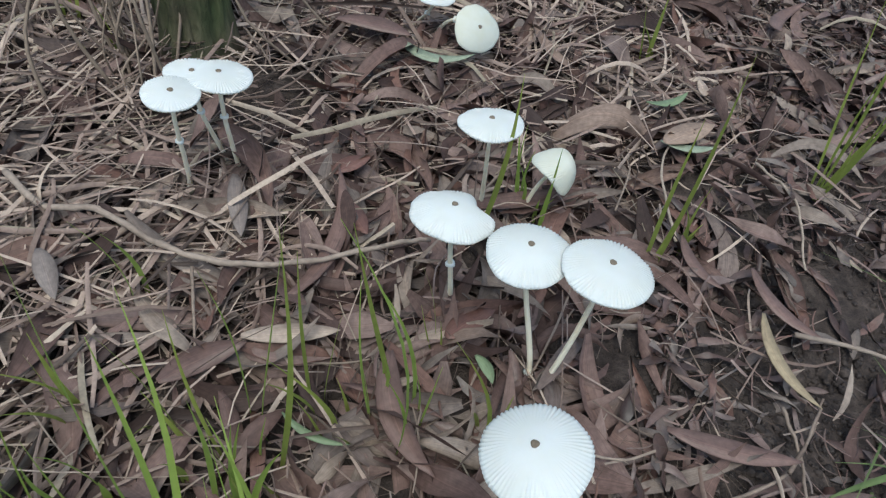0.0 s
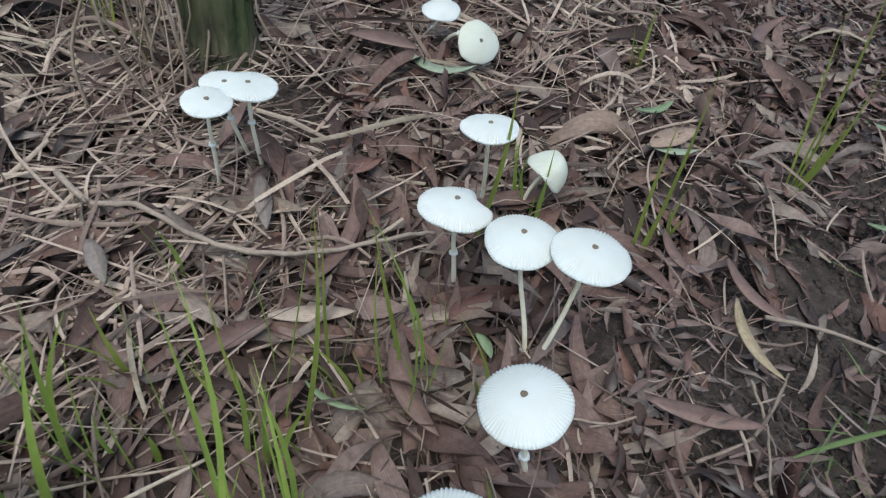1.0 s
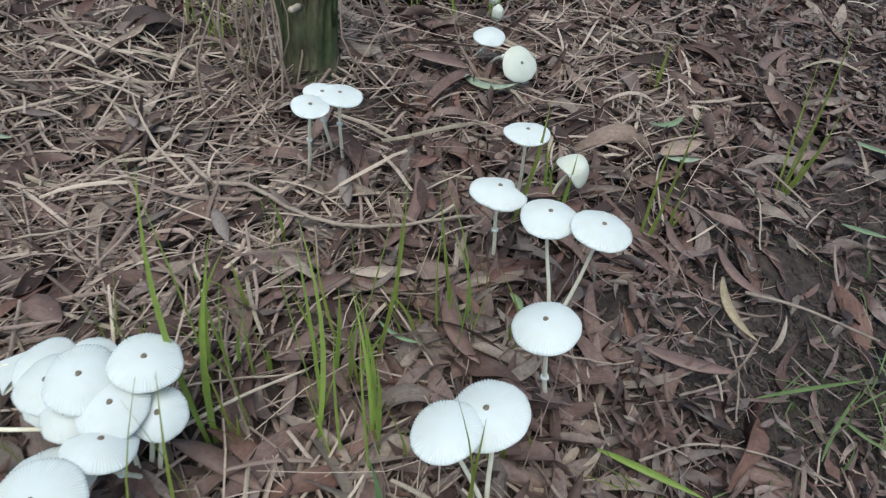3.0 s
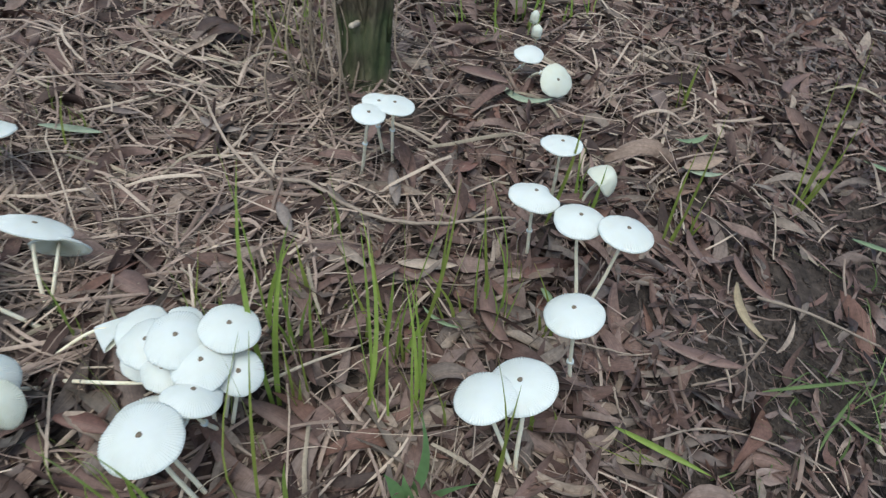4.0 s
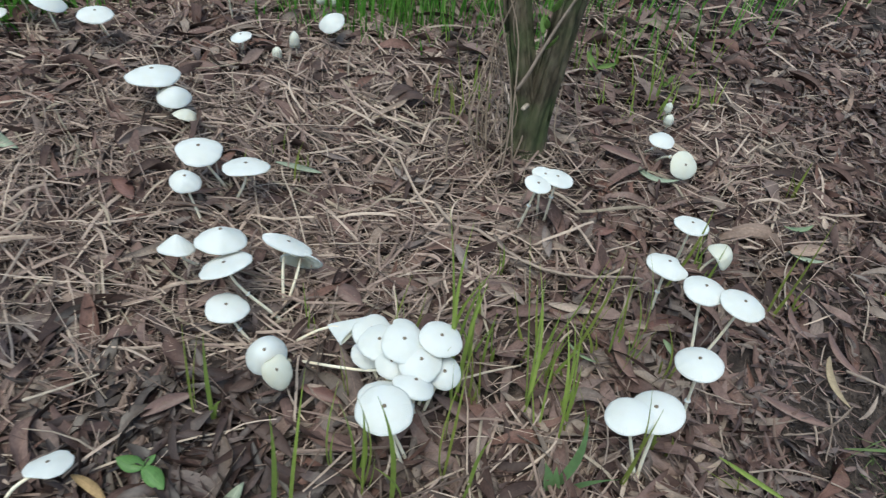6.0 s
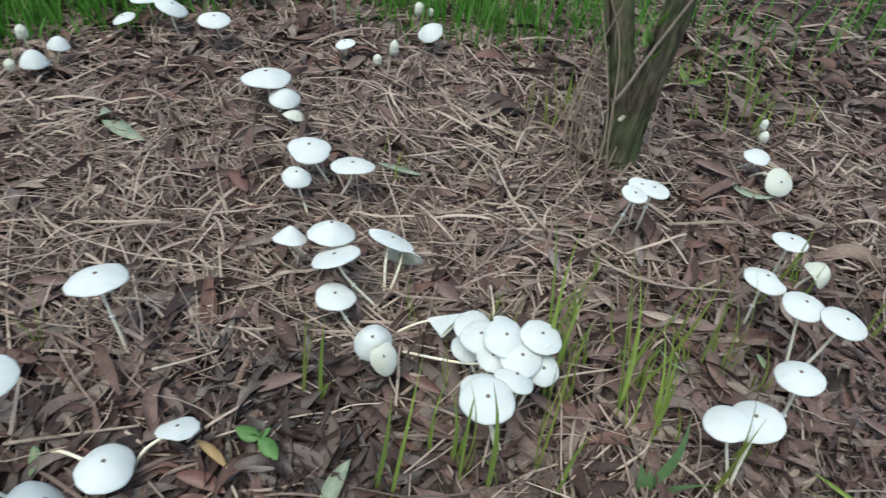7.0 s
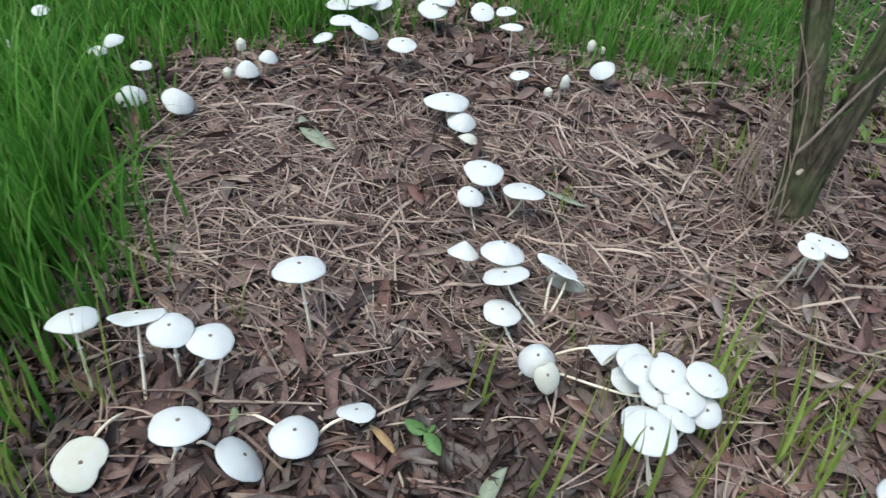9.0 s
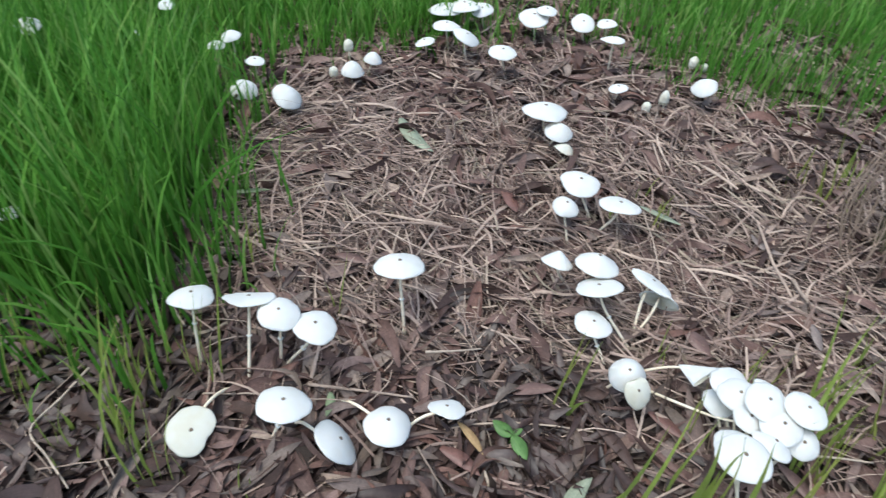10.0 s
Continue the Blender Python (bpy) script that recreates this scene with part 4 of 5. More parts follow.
mushroom((-1.369, 0.556, 0.050), 0.0259, (-0.20, -0.15, 0.97), (-1.399, 0.594), seed=56, ring=0)
mushroom((-1.231, 0.845, 0.070), 0.0422, (0.05, -0.20, 0.98), (-1.220, 0.851), seed=57, ring=0)
mushroom((-1.208, 0.867, 0.090), 0.0270, (0.10, -0.05, 0.99), (-1.231, 0.914), seed=58, ring=0)
mushroom((-1.128, 0.934, 0.060), 0.0331, (0.20, -0.30, 0.93), (-1.134, 0.966), seed=59, ring=0)
mushroom((-1.070, 0.960, 0.070), 0.0263, (-0.05, -0.10, 0.99), (-1.089, 1.022), seed=60, ring=0)
mushroom((-0.725, 0.861, 0.063), 0.0317, (-0.20, -0.30, 0.93), (-0.751, 0.936), seed=61, dome=0.55, disc=False, ring=0, label="white domed mushroom standing at the edge of the grass")
mushroom((-0.812, 0.977, 0.050), 0.0179, (0.03, 0.05, 1.00), (-0.821, 1.021), seed=62, white=False, bud=True, dome=1.0, disc=False, ring=0, label="small cream unopened mushroom bud")
mushroom((-0.787, 0.992, 0.040), 0.0125, (0.03, 0.05, 1.00), (-0.795, 1.035), seed=63, white=False, bud=True, dome=1.0, disc=False, ring=0, label="small cream unopened mushroom bud")
mushroom((-0.807, 0.750, 0.020), 0.0159, (0.03, 0.05, 1.00), (-0.807, 0.763), seed=64, white=False, bud=True, dome=1.0, disc=False, ring=0, label="small cream unopened mushroom bud")
mushroom((-0.788, 0.796, 0.030), 0.0165, (0.03, 0.05, 1.00), (-0.786, 0.798), seed=65, white=False, bud=True, dome=1.6, disc=False, ring=0, label="small cream unopened mushroom bud")
mushroom((-1.403, 0.135, 0.050), 0.0366, (0.45, 0.20, 0.87), (-1.391, 0.162), seed=66, dome=0.55, disc=False, ring=0, label="white domed mushroom standing at the edge of the grass")
mushroom((-1.498, 0.081, 0.050), 0.0307, (0.40, -0.10, 0.91), (-1.516, 0.072), seed=67, dome=0.55, disc=False, ring=0, label="white domed mushroom standing at the edge of the grass")
mushroom((-1.655, 0.117, 0.090), 0.0217, (0.03, 0.05, 1.00), (-1.689, 0.120), seed=68, dome=0.55, disc=False, ring=0, label="white domed mushroom standing at the edge of the grass")
mushroom((-1.636, 0.151, 0.110), 0.0236, (0.05, -0.20, 0.98), (-1.686, 0.164), seed=69, dome=0.55, disc=False, ring=0, label="white domed mushroom standing at the edge of the grass")
mushroom((-1.545, 0.151, 0.080), 0.0229, (0.05, 0.05, 1.00), (-1.610, 0.181), seed=70, ring=0)
mushroom((-1.745, -0.240, 0.230), 0.0276, (0.20, -0.10, 0.97), (-1.790, -0.250), seed=71, dome=0.55, disc=False, ring=0, label="white domed mushroom standing at the edge of the grass")
mushroom((-1.802, -0.016, 0.110), 0.0162, (0.55, 0.05, 0.83), (-1.861, -0.018), seed=72, ring=0)
mushroom((-1.385, 0.318, 0.050), 0.0293, (0.03, 0.05, 1.00), (-1.403, 0.330), seed=73, dome=0.95, disc=False, ring=0, label="white domed mushroom standing at the edge of the grass")
mushroom((-1.423, 0.290, 0.045), 0.0162, (0.03, 0.05, 1.00), (-1.449, 0.309), seed=74, white=False, bud=True, dome=1.0, disc=False, ring=0, label="small cream unopened mushroom bud")
mushroom((-1.418, 0.339, 0.100), 0.0172, (0.03, 0.05, 1.00), (-1.467, 0.386), seed=75, white=False, bud=True, dome=1.0, disc=False, ring=0, label="small cream unopened mushroom bud")
mushroom((-1.381, 0.383, 0.060), 0.0232, (0.15, 0.05, 0.99), (-1.415, 0.386), seed=76, dome=0.85, disc=False, ring=0, label="white domed mushroom standing at the edge of the grass")
mushroom((-1.435, 0.704, 0.070), 0.0453, (-0.05, 0.00, 1.00), (-1.466, 0.744), seed=77, ring=0)
mushroom((-1.396, 0.740, 0.080), 0.0426, (-0.05, 0.00, 1.00), (-1.433, 0.792), seed=78, ring=0)
mushroom((-1.362, 0.777, 0.070), 0.0303, (0.15, -0.25, 0.96), (-1.386, 0.811), seed=79, ring=0)
mushroom((-1.295, -0.489, 0.150), 0.0184, (0.03, 0.05, 1.00), (-1.350, -0.528), seed=80, dome=0.55, disc=False, ring=0, label="white domed mushroom standing at the edge of the grass")
mushroom((-1.897, 0.128, 0.110), 0.0211, (0.20, -0.05, 0.98), (-1.991, 0.155), seed=81, ring=0)

# ---- grass tufts near the walk ----
def blade_strip(base, tip, width, sag, seed, sections=8, bow=1.7):
    """One arched blade from base to tip."""
    r = np.random.default_rng(seed)
    b, t = np.array(base, float), np.array(tip, float)
    u = np.linspace(0, 1, sections)[:, None]
    out = t[:2] - b[:2]
    mid = np.hstack([b[:2] + out * u**bow + 0.06 * np.linalg.norm(t - b) * np.sin(math.pi * u) * r.normal(0, 0.5, 2), b[2] + (t[2] - b[2]) * (u + sag * u * (1 - u))])
    a = r.normal(-0.25, 0.55)
    side = np.array([math.cos(a), math.sin(a), 0.0])
    half = 0.5 * width * (1 - u**3.0) ** 0.9 * (0.7 + 0.6 * np.sin(math.pi * np.clip(u + 0.15, 0, 1))) + 0.00015
    fold = np.array([-math.sin(a), math.cos(a), 0.0]) * half * 0.35
    pts = np.stack([mid - half * side, mid + fold, mid + half * side], 1).reshape(-1, 3)
    return pts, strip_faces(1, sections).tolist()


def grass_tuft(x, y, tip, count, spread, width, label, seed, lean=0.13, mat=None, bow=1.7):
    """Blades that rise from one root; tip is the place of the tallest one's tip."""
    r = np.random.default_rng(seed)
    z = float(height(x, y)) + 0.002
    thing = empty("grass_tuft", (x, y, z))
    for i in range(count):
        k = 1.0 if i == 0 else r.uniform(0.3, 0.92)
        bx, by = (0.0, 0.0) if i == 0 else r.normal(0, spread, 2)
        h = (tip[2] - z) * k
        ex, ey = (tip[0] - x, tip[1] - y) if i == 0 else (np.array([tip[0] - x, tip[1] - y]) * k * r.uniform(0.2, 1.1) + r.normal(0, 0.05 + 0.6 * lean, 2) * h)
        pts, f = blade_strip((bx, by, 0), (bx + ex, by + ey, h), width * r.uniform(0.6, 1.1), r.uniform(0, 0.35), int(r.integers(1e6)), bow=bow)
        part("blade", mesh_from("blade", pts, f, mat or blade_mat), thing)
    return tagged(thing, label, "grass", "grass tufts")


# ---- the tall grass round the clearing ----
EDGE = [(-1.35, -0.62), (-1.12, -0.52), (-1.03, -0.42), (-1.11, -0.27), (-1.39, -0.09), (-1.57, 0.17), (-1.56, 0.42), (-1.40, 0.70), (-1.20, 0.98),
        (-0.97, 0.99), (-0.74, 0.95), (-0.58, 1.02), (-0.42, 1.05), (-0.1, 1.05), (0.12, 1.22), (0.4, 1.8), (1.2, 2.4), (2.5, 2.2), (2.5, -1.5), (-2.2, -1.5), (-1.9, -0.9)]


def inside(x, y):
    """Whether places lie in the clearing."""
    hit = np.zeros(len(x), bool)
    for (ax, ay), (bx, by) in zip(EDGE, EDGE[1:] + EDGE[:1]):
        cross = (ay > y) != (by > y)
        hit ^= cross & (x < (bx - ax) * (y - ay) / (by - ay + 1e-12) + ax)
    return hit


def grass_field(name, count, area, tall, width, keep, label, reach=3.4):
    x, y = rng.uniform(area[0], area[1], count), rng.uniform(area[2], area[3], count)
    x, y = x + 0.02 * np.sin(40 * y), y + 0.02 * np.sin(37 * x)
    off = rng.normal(0, 0.065, (2, count))
    k = ~inside(x + off[0], y + off[1]) & (rng.uniform(0, 1, count) < keep(x, y) * fade(x, y, reach))
    x, y = x[k], y[k]
    n = len(x)
    h = tall(x, y) * rng.normal(1, 0.26, n).clip(0.3, 1.6) * np.where(inside(x, y), 0.55, 1.0)
    u = np.linspace(0, 1, 6)[None]
    a = rng.uniform(0, 2 * math.pi, n)
    reach = (h * np.abs(rng.normal(0.18, 0.18, n)))[:, None] * u**2.0
    drift = (0.02 * h)[:, None] * u**1.6
    mx = x[:, None] + reach * np.cos(a)[:, None] + drift * 1.1
    my = y[:, None] + reach * np.sin(a)[:, None] + drift * 0.7
    mz = height(x, y)[:, None] + h[:, None] * (u - 0.10 * u**3)
    f = rng.uniform(0, math.pi, n)
    half = (0.5 * width * rng.uniform(0.6, 1.25, n))[:, None] * ((1 - u**2.4) ** 0.8 + 0.03)
    mid = np.stack([mx, my, mz], -1)
    side = np.stack([np.cos(f), np.sin(f), 0 * f], -1)[:, None]
    pts = np.stack([mid - half[..., None] * side, mid + half[..., None] * side], 2)
    ob = new(name, mesh_from(name, pts.reshape(-1, 3), strip_faces(n, 6, 2), grass_mat))
    tagged(ob, label, "grass", kind="stuff")


tall_left = lambda x, y: 0.09 + 0.20 / (1 + np.exp((y - 0.02 - 0.25 * (x + 1.4)) * 9)) + 0.05 * wave(x, y, 6, 1.0)
grass_field("tall_grass", 42000, (-3.2, -0.8, -0.9, 0.75), tall_left, 0.0070, lambda x, y: (0.42 + 0.42 / (1 + np.exp((y - 0.05) * 6))) * (1 - 0.85 * bump_at(x, y, -1.56, 0.26, 0.16)), "dense tall bright green grass")
grass_field("low_grass", 52000, (-2.5, 0.4, 0.30, 2.5), lambda x, y: 0.095 + 0.06 * wave(x, y, 5, 0.4), 0.0046, lambda x, y: np.clip(1.1 * wave(x, y, 7, 2.2) + 0.05, 0, 1) * (0.11 + 0.89 / (1 + np.exp((x + 0.42) * 16))) * (1 - 0.85 * bump_at(x, y, -1.56, 0.26, 0.16)),
            "short green grass behind the clearing")
grass_field("far_grass", 34000, (-5.5, 3.5, 0.6, 6.0), lambda x, y: 0.16 + 0.06 * wave(x, y, 4, 0.4), 0.006, lambda x, y: np.where((x > -2.5) & (x < 0.4) & (y < 2.5), 0.0, 0.6),
            "green grass and weeds farther off", 5.2)

pale_blade_mat = varied("pale_blade", [(0.0, (0.20, 0.33, 0.13)), (1.0, (0.27, 0.42, 0.17))], 0.5, 0.35, True, 0.3, 120.0, 0.0002, 0.4)
olive_blade_mat = varied("olive_blade", [(p, (c[0] * 1.75, c[1] * 0.88, c[2] * 1.3)) for p, c in GREENS], 0.45, 0.35, True, 0.3, 120.0, 0.0002, 0.4)
BROAD = "broad pale green grass blades on the litter"
GREEN = "bright green grass blades growing out of the litter"
THIN = "thin green grass shoots among fallen leaves"
grass_tuft(0.286, 0.443, (0.274, 0.449, 0.228), 2, 0.004, 0.0036, "long green grass blade leaning over damp leaves", 6, 0.0, olive_blade_mat, 1.1)
grass_tuft(0.275, 0.444, (0.261, 0.446, 0.170), 1, 0.0, 0.0036, THIN, 33, 0.0, olive_blade_mat, 1.2)
grass_tuft(0.484, 0.566, (0.448, 0.585, 0.275), 8, 0.004, 0.0024, "tall tuft of narrow green grass on damp soil", 7, 0.05, olive_blade_mat, 1.15)

grass_tuft(-1.052, -0.212, (-1.070, -0.194, 0.120), 6, 0.020, 0.0040, THIN, 60)
grass_tuft(-0.579, 0.444, (-0.596, 0.432, 0.065), 5, 0.012, 0.0034, THIN, 61)
grass_tuft(-0.866, -0.168, (-0.854, -0.143, 0.130), 3, 0.008, 0.0030, THIN, 62)
grass_tuft(-0.869, -0.553, (-0.867, -0.526, 0.120), 5, 0.014, 0.0036, THIN, 63)
grass_tuft(-0.982, -0.505, (-0.976, -0.470, 0.190), 6, 0.02, 0.0050, GREEN, 64)
grass_tuft(-0.930, -0.606, (-0.921, -0.584, 0.120), 5, 0.02, 0.0045, GREEN, 65)
grass_tuft(-0.807, -0.567, (-0.799, -0.497, 0.320), 4, 0.012, 0.0050, GREEN, 91, 0.15)
grass_tuft(-0.911, -0.544, (-0.905, -0.481, 0.290), 5, 0.012, 0.0058, THIN, 92, 0.15)
grass_tuft(-0.891, -0.399, (-0.889, -0.377, 0.230), 3, 0.012, 0.0042, GREEN, 93, 0.15)
grass_tuft(-0.918, -0.411, (-0.905, -0.362, 0.184), 4, 0.012, 0.0050, THIN, 94, 0.15)
grass_tuft(-1.123, -0.583, (-1.126, -0.553, 0.162), 5, 0.012, 0.0058, GREEN, 95, 0.15)
grass_tuft(-0.944, -0.626, (-0.948, -0.602, 0.196), 3, 0.012, 0.0042, THIN, 96, 0.15)
grass_tuft(-0.778, -0.534, (-0.771, -0.489, 0.184), 4, 0.012, 0.0050, GREEN, 97, 0.15)
grass_tuft(-0.706, -0.477, (-0.703, -0.463, 0.074), 3, 0.012, 0.0058, THIN, 98, 0.15)
grass_tuft(-1.015, -0.550, (-1.017, -0.531, 0.159), 3, 0.012, 0.0042, GREEN, 99, 0.15)
grass_tuft(-1.084, -0.632, (-1.086, -0.585, 0.148), 4, 0.012, 0.0050, THIN, 100, 0.15)
grass_tuft(-0.941, -0.477, (-0.938, -0.448, 0.157), 5, 0.012, 0.0058, GREEN, 101, 0.15)
grass_tuft(-0.970, -0.432, (-0.959, -0.382, 0.195), 3, 0.012, 0.0042, THIN, 102, 0.15)

grass_tuft(0.173, 0.472, (0.169, 0.473, 0.100), 4, 0.006, 0.0030, GREEN, 112, 0.08)
grass_tuft(0.149, 0.497, (0.139, 0.499, 0.100), 4, 0.006, 0.0026, THIN, 113, 0.08)
grass_tuft(0.317, 0.471, (0.316, 0.477, 0.075), 4, 0.010, 0.0036, THIN, 117, 0.3, olive_blade_mat)
grass_tuft(0.331, 0.801, (0.329, 0.809, 0.084), 4, 0.012, 0.0040, THIN, 119, 0.3, olive_blade_mat)
grass_tuft(-0.189, 0.158, (-0.238, 0.208, 0.252), 1, 0.000, 0.0051, GREEN, 200, 0.14, bow=1.25)
grass_tuft(-0.160, 0.154, (-0.168, 0.151, 0.195), 5, 0.011, 0.0032, GREEN, 201, 0.14, bow=1.25)
grass_tuft(-0.185, 0.153, (-0.158, 0.171, 0.207), 2, 0.008, 0.0040, GREEN, 202, 0.14, bow=1.25)
grass_tuft(-0.064, 0.122, (-0.131, 0.210, 0.251), 1, 0.000, 0.0040, GREEN, 203, 0.14, bow=1.25)
grass_tuft(-0.063, 0.122, (-0.094, 0.185, 0.200), 3, 0.010, 0.0032, GREEN, 204, 0.14, bow=1.25)
grass_tuft(-0.018, 0.129, (-0.042, 0.170, 0.160), 2, 0.009, 0.0030, GREEN, 205, 0.14, bow=1.25)
grass_tuft(-0.008, 0.077, (-0.030, 0.135, 0.180), 1, 0.0, 0.0024, GREEN, 206, 0.14, bow=1.25)
grass_tuft(-0.002, 0.100, (-0.034, 0.155, 0.190), 2, 0.006, 0.0036, GREEN, 207, 0.14, bow=1.25)
grass_tuft(-0.037, 0.090, (-0.050, 0.130, 0.150), 2, 0.010, 0.0024, GREEN, 208, 0.14, bow=1.25)
grass_tuft(0.003, 0.023, (-0.002, 0.023, 0.184), 2, 0.004, 0.0126, BROAD, 209, 0.14, mat=pale_blade_mat, bow=1.25)
grass_tuft(-0.006, 0.009, (-0.025, 0.008, 0.074), 1, 0.000, 0.0109, BROAD, 210, 0.14, mat=pale_blade_mat, bow=1.25)
grass_tuft(0.023, 0.022, (0.063, 0.011, 0.093), 1, 0.000, 0.0109, BROAD, 211, 0.14, mat=pale_blade_mat, bow=1.25)
grass_tuft(0.083, 0.046, (0.050, 0.052, 0.231), 1, 0.000, 0.0024, THIN, 212, 0.14, mat=olive_blade_mat, bow=1.25)
grass_tuft(0.083, 0.054, (0.075, 0.056, 0.193), 1, 0.000, 0.0024, THIN, 213, 0.14, mat=olive_blade_mat, bow=1.25)
grass_tuft(-0.137, -0.024, (-0.143, 0.022, 0.242), 2, 0.004, 0.0028, THIN, 214, 0.14, mat=olive_blade_mat, bow=1.25)
grass_tuft(-0.155, 0.029, (-0.164, 0.024, 0.203), 1, 0.000, 0.0024, THIN, 215, 0.14, mat=olive_blade_mat, bow=1.25)
grass_tuft(0.063, 0.263, (0.031, 0.266, 0.154), 4, 0.010, 0.0023, GREEN, 216, 0.14, bow=1.25)
grass_tuft(-0.015, 0.263, (-0.015, 0.263, 0.181), 2, 0.006, 0.0022, THIN, 217, 0.14, mat=olive_blade_mat, bow=1.25)
grass_tuft(0.291, 0.094, (0.190, 0.114, 0.036), 1, 0.000, 0.0057, GREEN, 218, 0.14, bow=1.25)
grass_tuft(0.243, 0.100, (0.166, 0.097, 0.044), 2, 0.006, 0.0027, THIN, 219, 0.14, mat=olive_blade_mat, bow=1.25)
grass_tuft(-0.267, 0.164, (-0.274, 0.160, 0.112), 2, 0.008, 0.0031, GREEN, 220, 0.14, bow=1.25)
grass_tuft(-0.259, 0.165, (-0.245, 0.173, 0.136), 2, 0.006, 0.0031, THIN, 221, 0.14, mat=olive_blade_mat, bow=1.25)
grass_tuft(-0.406, 0.118, (-0.407, 0.117, 0.112), 3, 0.010, 0.0022, GREEN, 222, 0.14, bow=1.25)
grass_tuft(-0.249, -0.062, (-0.261, -0.079, 0.213), 2, 0.010, 0.0064, GREEN, 223, 0.14, bow=1.25)
grass_tuft(-0.280, -0.065, (-0.270, -0.053, 0.202), 2, 0.008, 0.0042, GREEN, 224, 0.14, bow=1.25)
grass_tuft(-0.451, -0.065, (-0.438, -0.054, 0.193), 2, 0.006, 0.0046, GREEN, 225, 0.14, bow=1.25)
grass_tuft(-0.476, -0.071, (-0.461, -0.057, 0.203), 2, 0.006, 0.0027, THIN, 226, 0.14, mat=olive_blade_mat, bow=1.25)
grass_tuft(-0.321, -0.141, (-0.306, -0.132, 0.233), 2, 0.006, 0.0057, GREEN, 227, 0.14, bow=1.25)
grass_tuft(-0.190, -0.078, (-0.213, -0.084, 0.253), 2, 0.006, 0.0057, GREEN, 228, 0.14, bow=1.25)
grass_tuft(-0.227, -0.085, (-0.229, -0.085, 0.216), 2, 0.006, 0.0030, GREEN, 229, 0.14, bow=1.25)
grass_tuft(-0.301, 0.034, (-0.311, 0.030, 0.140), 2, 0.004, 0.0027, THIN, 230, 0.14, mat=olive_blade_mat, bow=1.25)
grass_tuft(-0.103, -0.034, (-0.095, -0.035, 0.162), 2, 0.010, 0.0042, GREEN, 231, 0.14, bow=1.25)
grass_tuft(-0.298, -0.143, (-0.297, -0.075, 0.239), 1, 0.000, 0.0047, GREEN, 232, 0.14, bow=1.25)
grass_tuft(-0.232, -0.074, (-0.239, -0.075, 0.222), 2, 0.006, 0.0028, THIN, 233, 0.14, mat=olive_blade_mat, bow=1.25)
grass_tuft(-0.050, 0.246, (-0.017, 0.256, 0.219), 1, 0.000, 0.0042, GREEN, 234, 0.14, bow=1.25)
grass_tuft(-0.042, 0.213, (-0.033, 0.217, 0.062), 4, 0.012, 0.0023, GREEN, 235, 0.14, bow=1.25)
grass_tuft(-0.065, 0.180, (-0.059, 0.185, 0.145), 1, 0.000, 0.0042, GREEN, 236, 0.14, bow=1.25)
grass_tuft(-0.049, 0.181, (-0.040, 0.186, 0.118), 2, 0.006, 0.0040, GREEN, 237, 0.14, bow=1.25)
grass_tuft(0.054, 0.223, (0.017, 0.217, 0.265), 1, 0.000, 0.0023, GREEN, 238, 0.14, bow=1.25)
grass_tuft(0.034, 0.247, (0.023, 0.246, 0.188), 4, 0.010, 0.0024, GREEN, 239, 0.14, bow=1.25)
grass_tuft(0.078, 0.321, (0.057, 0.322, 0.106), 3, 0.010, 0.0018, THIN, 240, 0.14, mat=olive_blade_mat, bow=1.25)
grass_tuft(-0.058, 0.248, (-0.065, 0.244, 0.178), 1, 0.000, 0.0020, GREEN, 241, 0.14, bow=1.25)
grass_tuft(-0.133, 0.176, (-0.142, 0.163, 0.102), 2, 0.006, 0.0040, GREEN, 242, 0.14, bow=1.25)
grass_tuft(-0.172, 0.330, (-0.189, 0.322, 0.109), 2, 0.008, 0.0034, GREEN, 243, 0.14, bow=1.25)
grass_tuft(-0.282, 0.143, (-0.283, 0.142, 0.137), 1, 0.000, 0.0031, GREEN, 244, 0.14, bow=1.25)
grass_tuft(-0.293, 0.171, (-0.273, 0.191, 0.114), 2, 0.006, 0.0024, THIN, 245, 0.14, mat=olive_blade_mat, bow=1.25)
grass_tuft(-0.200, 0.056, (-0.179, 0.078, 0.139), 1, 0.000, 0.0027, THIN, 246, 0.14, mat=olive_blade_mat, bow=1.25)
grass_tuft(-0.576, 0.393, (-0.558, 0.408, 0.100), 2, 0.008, 0.0028, THIN, 247, 0.14, mat=olive_blade_mat, bow=1.25)
grass_tuft(-0.381, 0.702, (-0.393, 0.697, 0.115), 4, 0.020, 0.0030, THIN, 248, 0.14, mat=olive_blade_mat, bow=1.25)
grass_tuft(-0.436, 0.747, (-0.428, 0.750, 0.111), 4, 0.020, 0.0027, THIN, 249, 0.14, mat=olive_blade_mat, bow=1.25)
grass_tuft(-0.356, 0.737, (-0.394, 0.728, 0.185), 3, 0.016, 0.0027, THIN, 250, 0.14, mat=olive_blade_mat, bow=1.25)
grass_tuft(0.013, 0.997, (-0.024, 1.000, 0.170), 4, 0.012, 0.0034, GREEN, 251, 0.14, bow=1.25)
grass_tuft(-0.170, 1.058, (-0.169, 1.058, 0.080), 4, 0.030, 0.0034, GREEN, 252, 0.14, bow=1.25)
grass_tuft(-0.083, 1.166, (-0.103, 1.166, 0.112), 4, 0.030, 0.0034, THIN, 253, 0.14, mat=olive_blade_mat, bow=1.25)
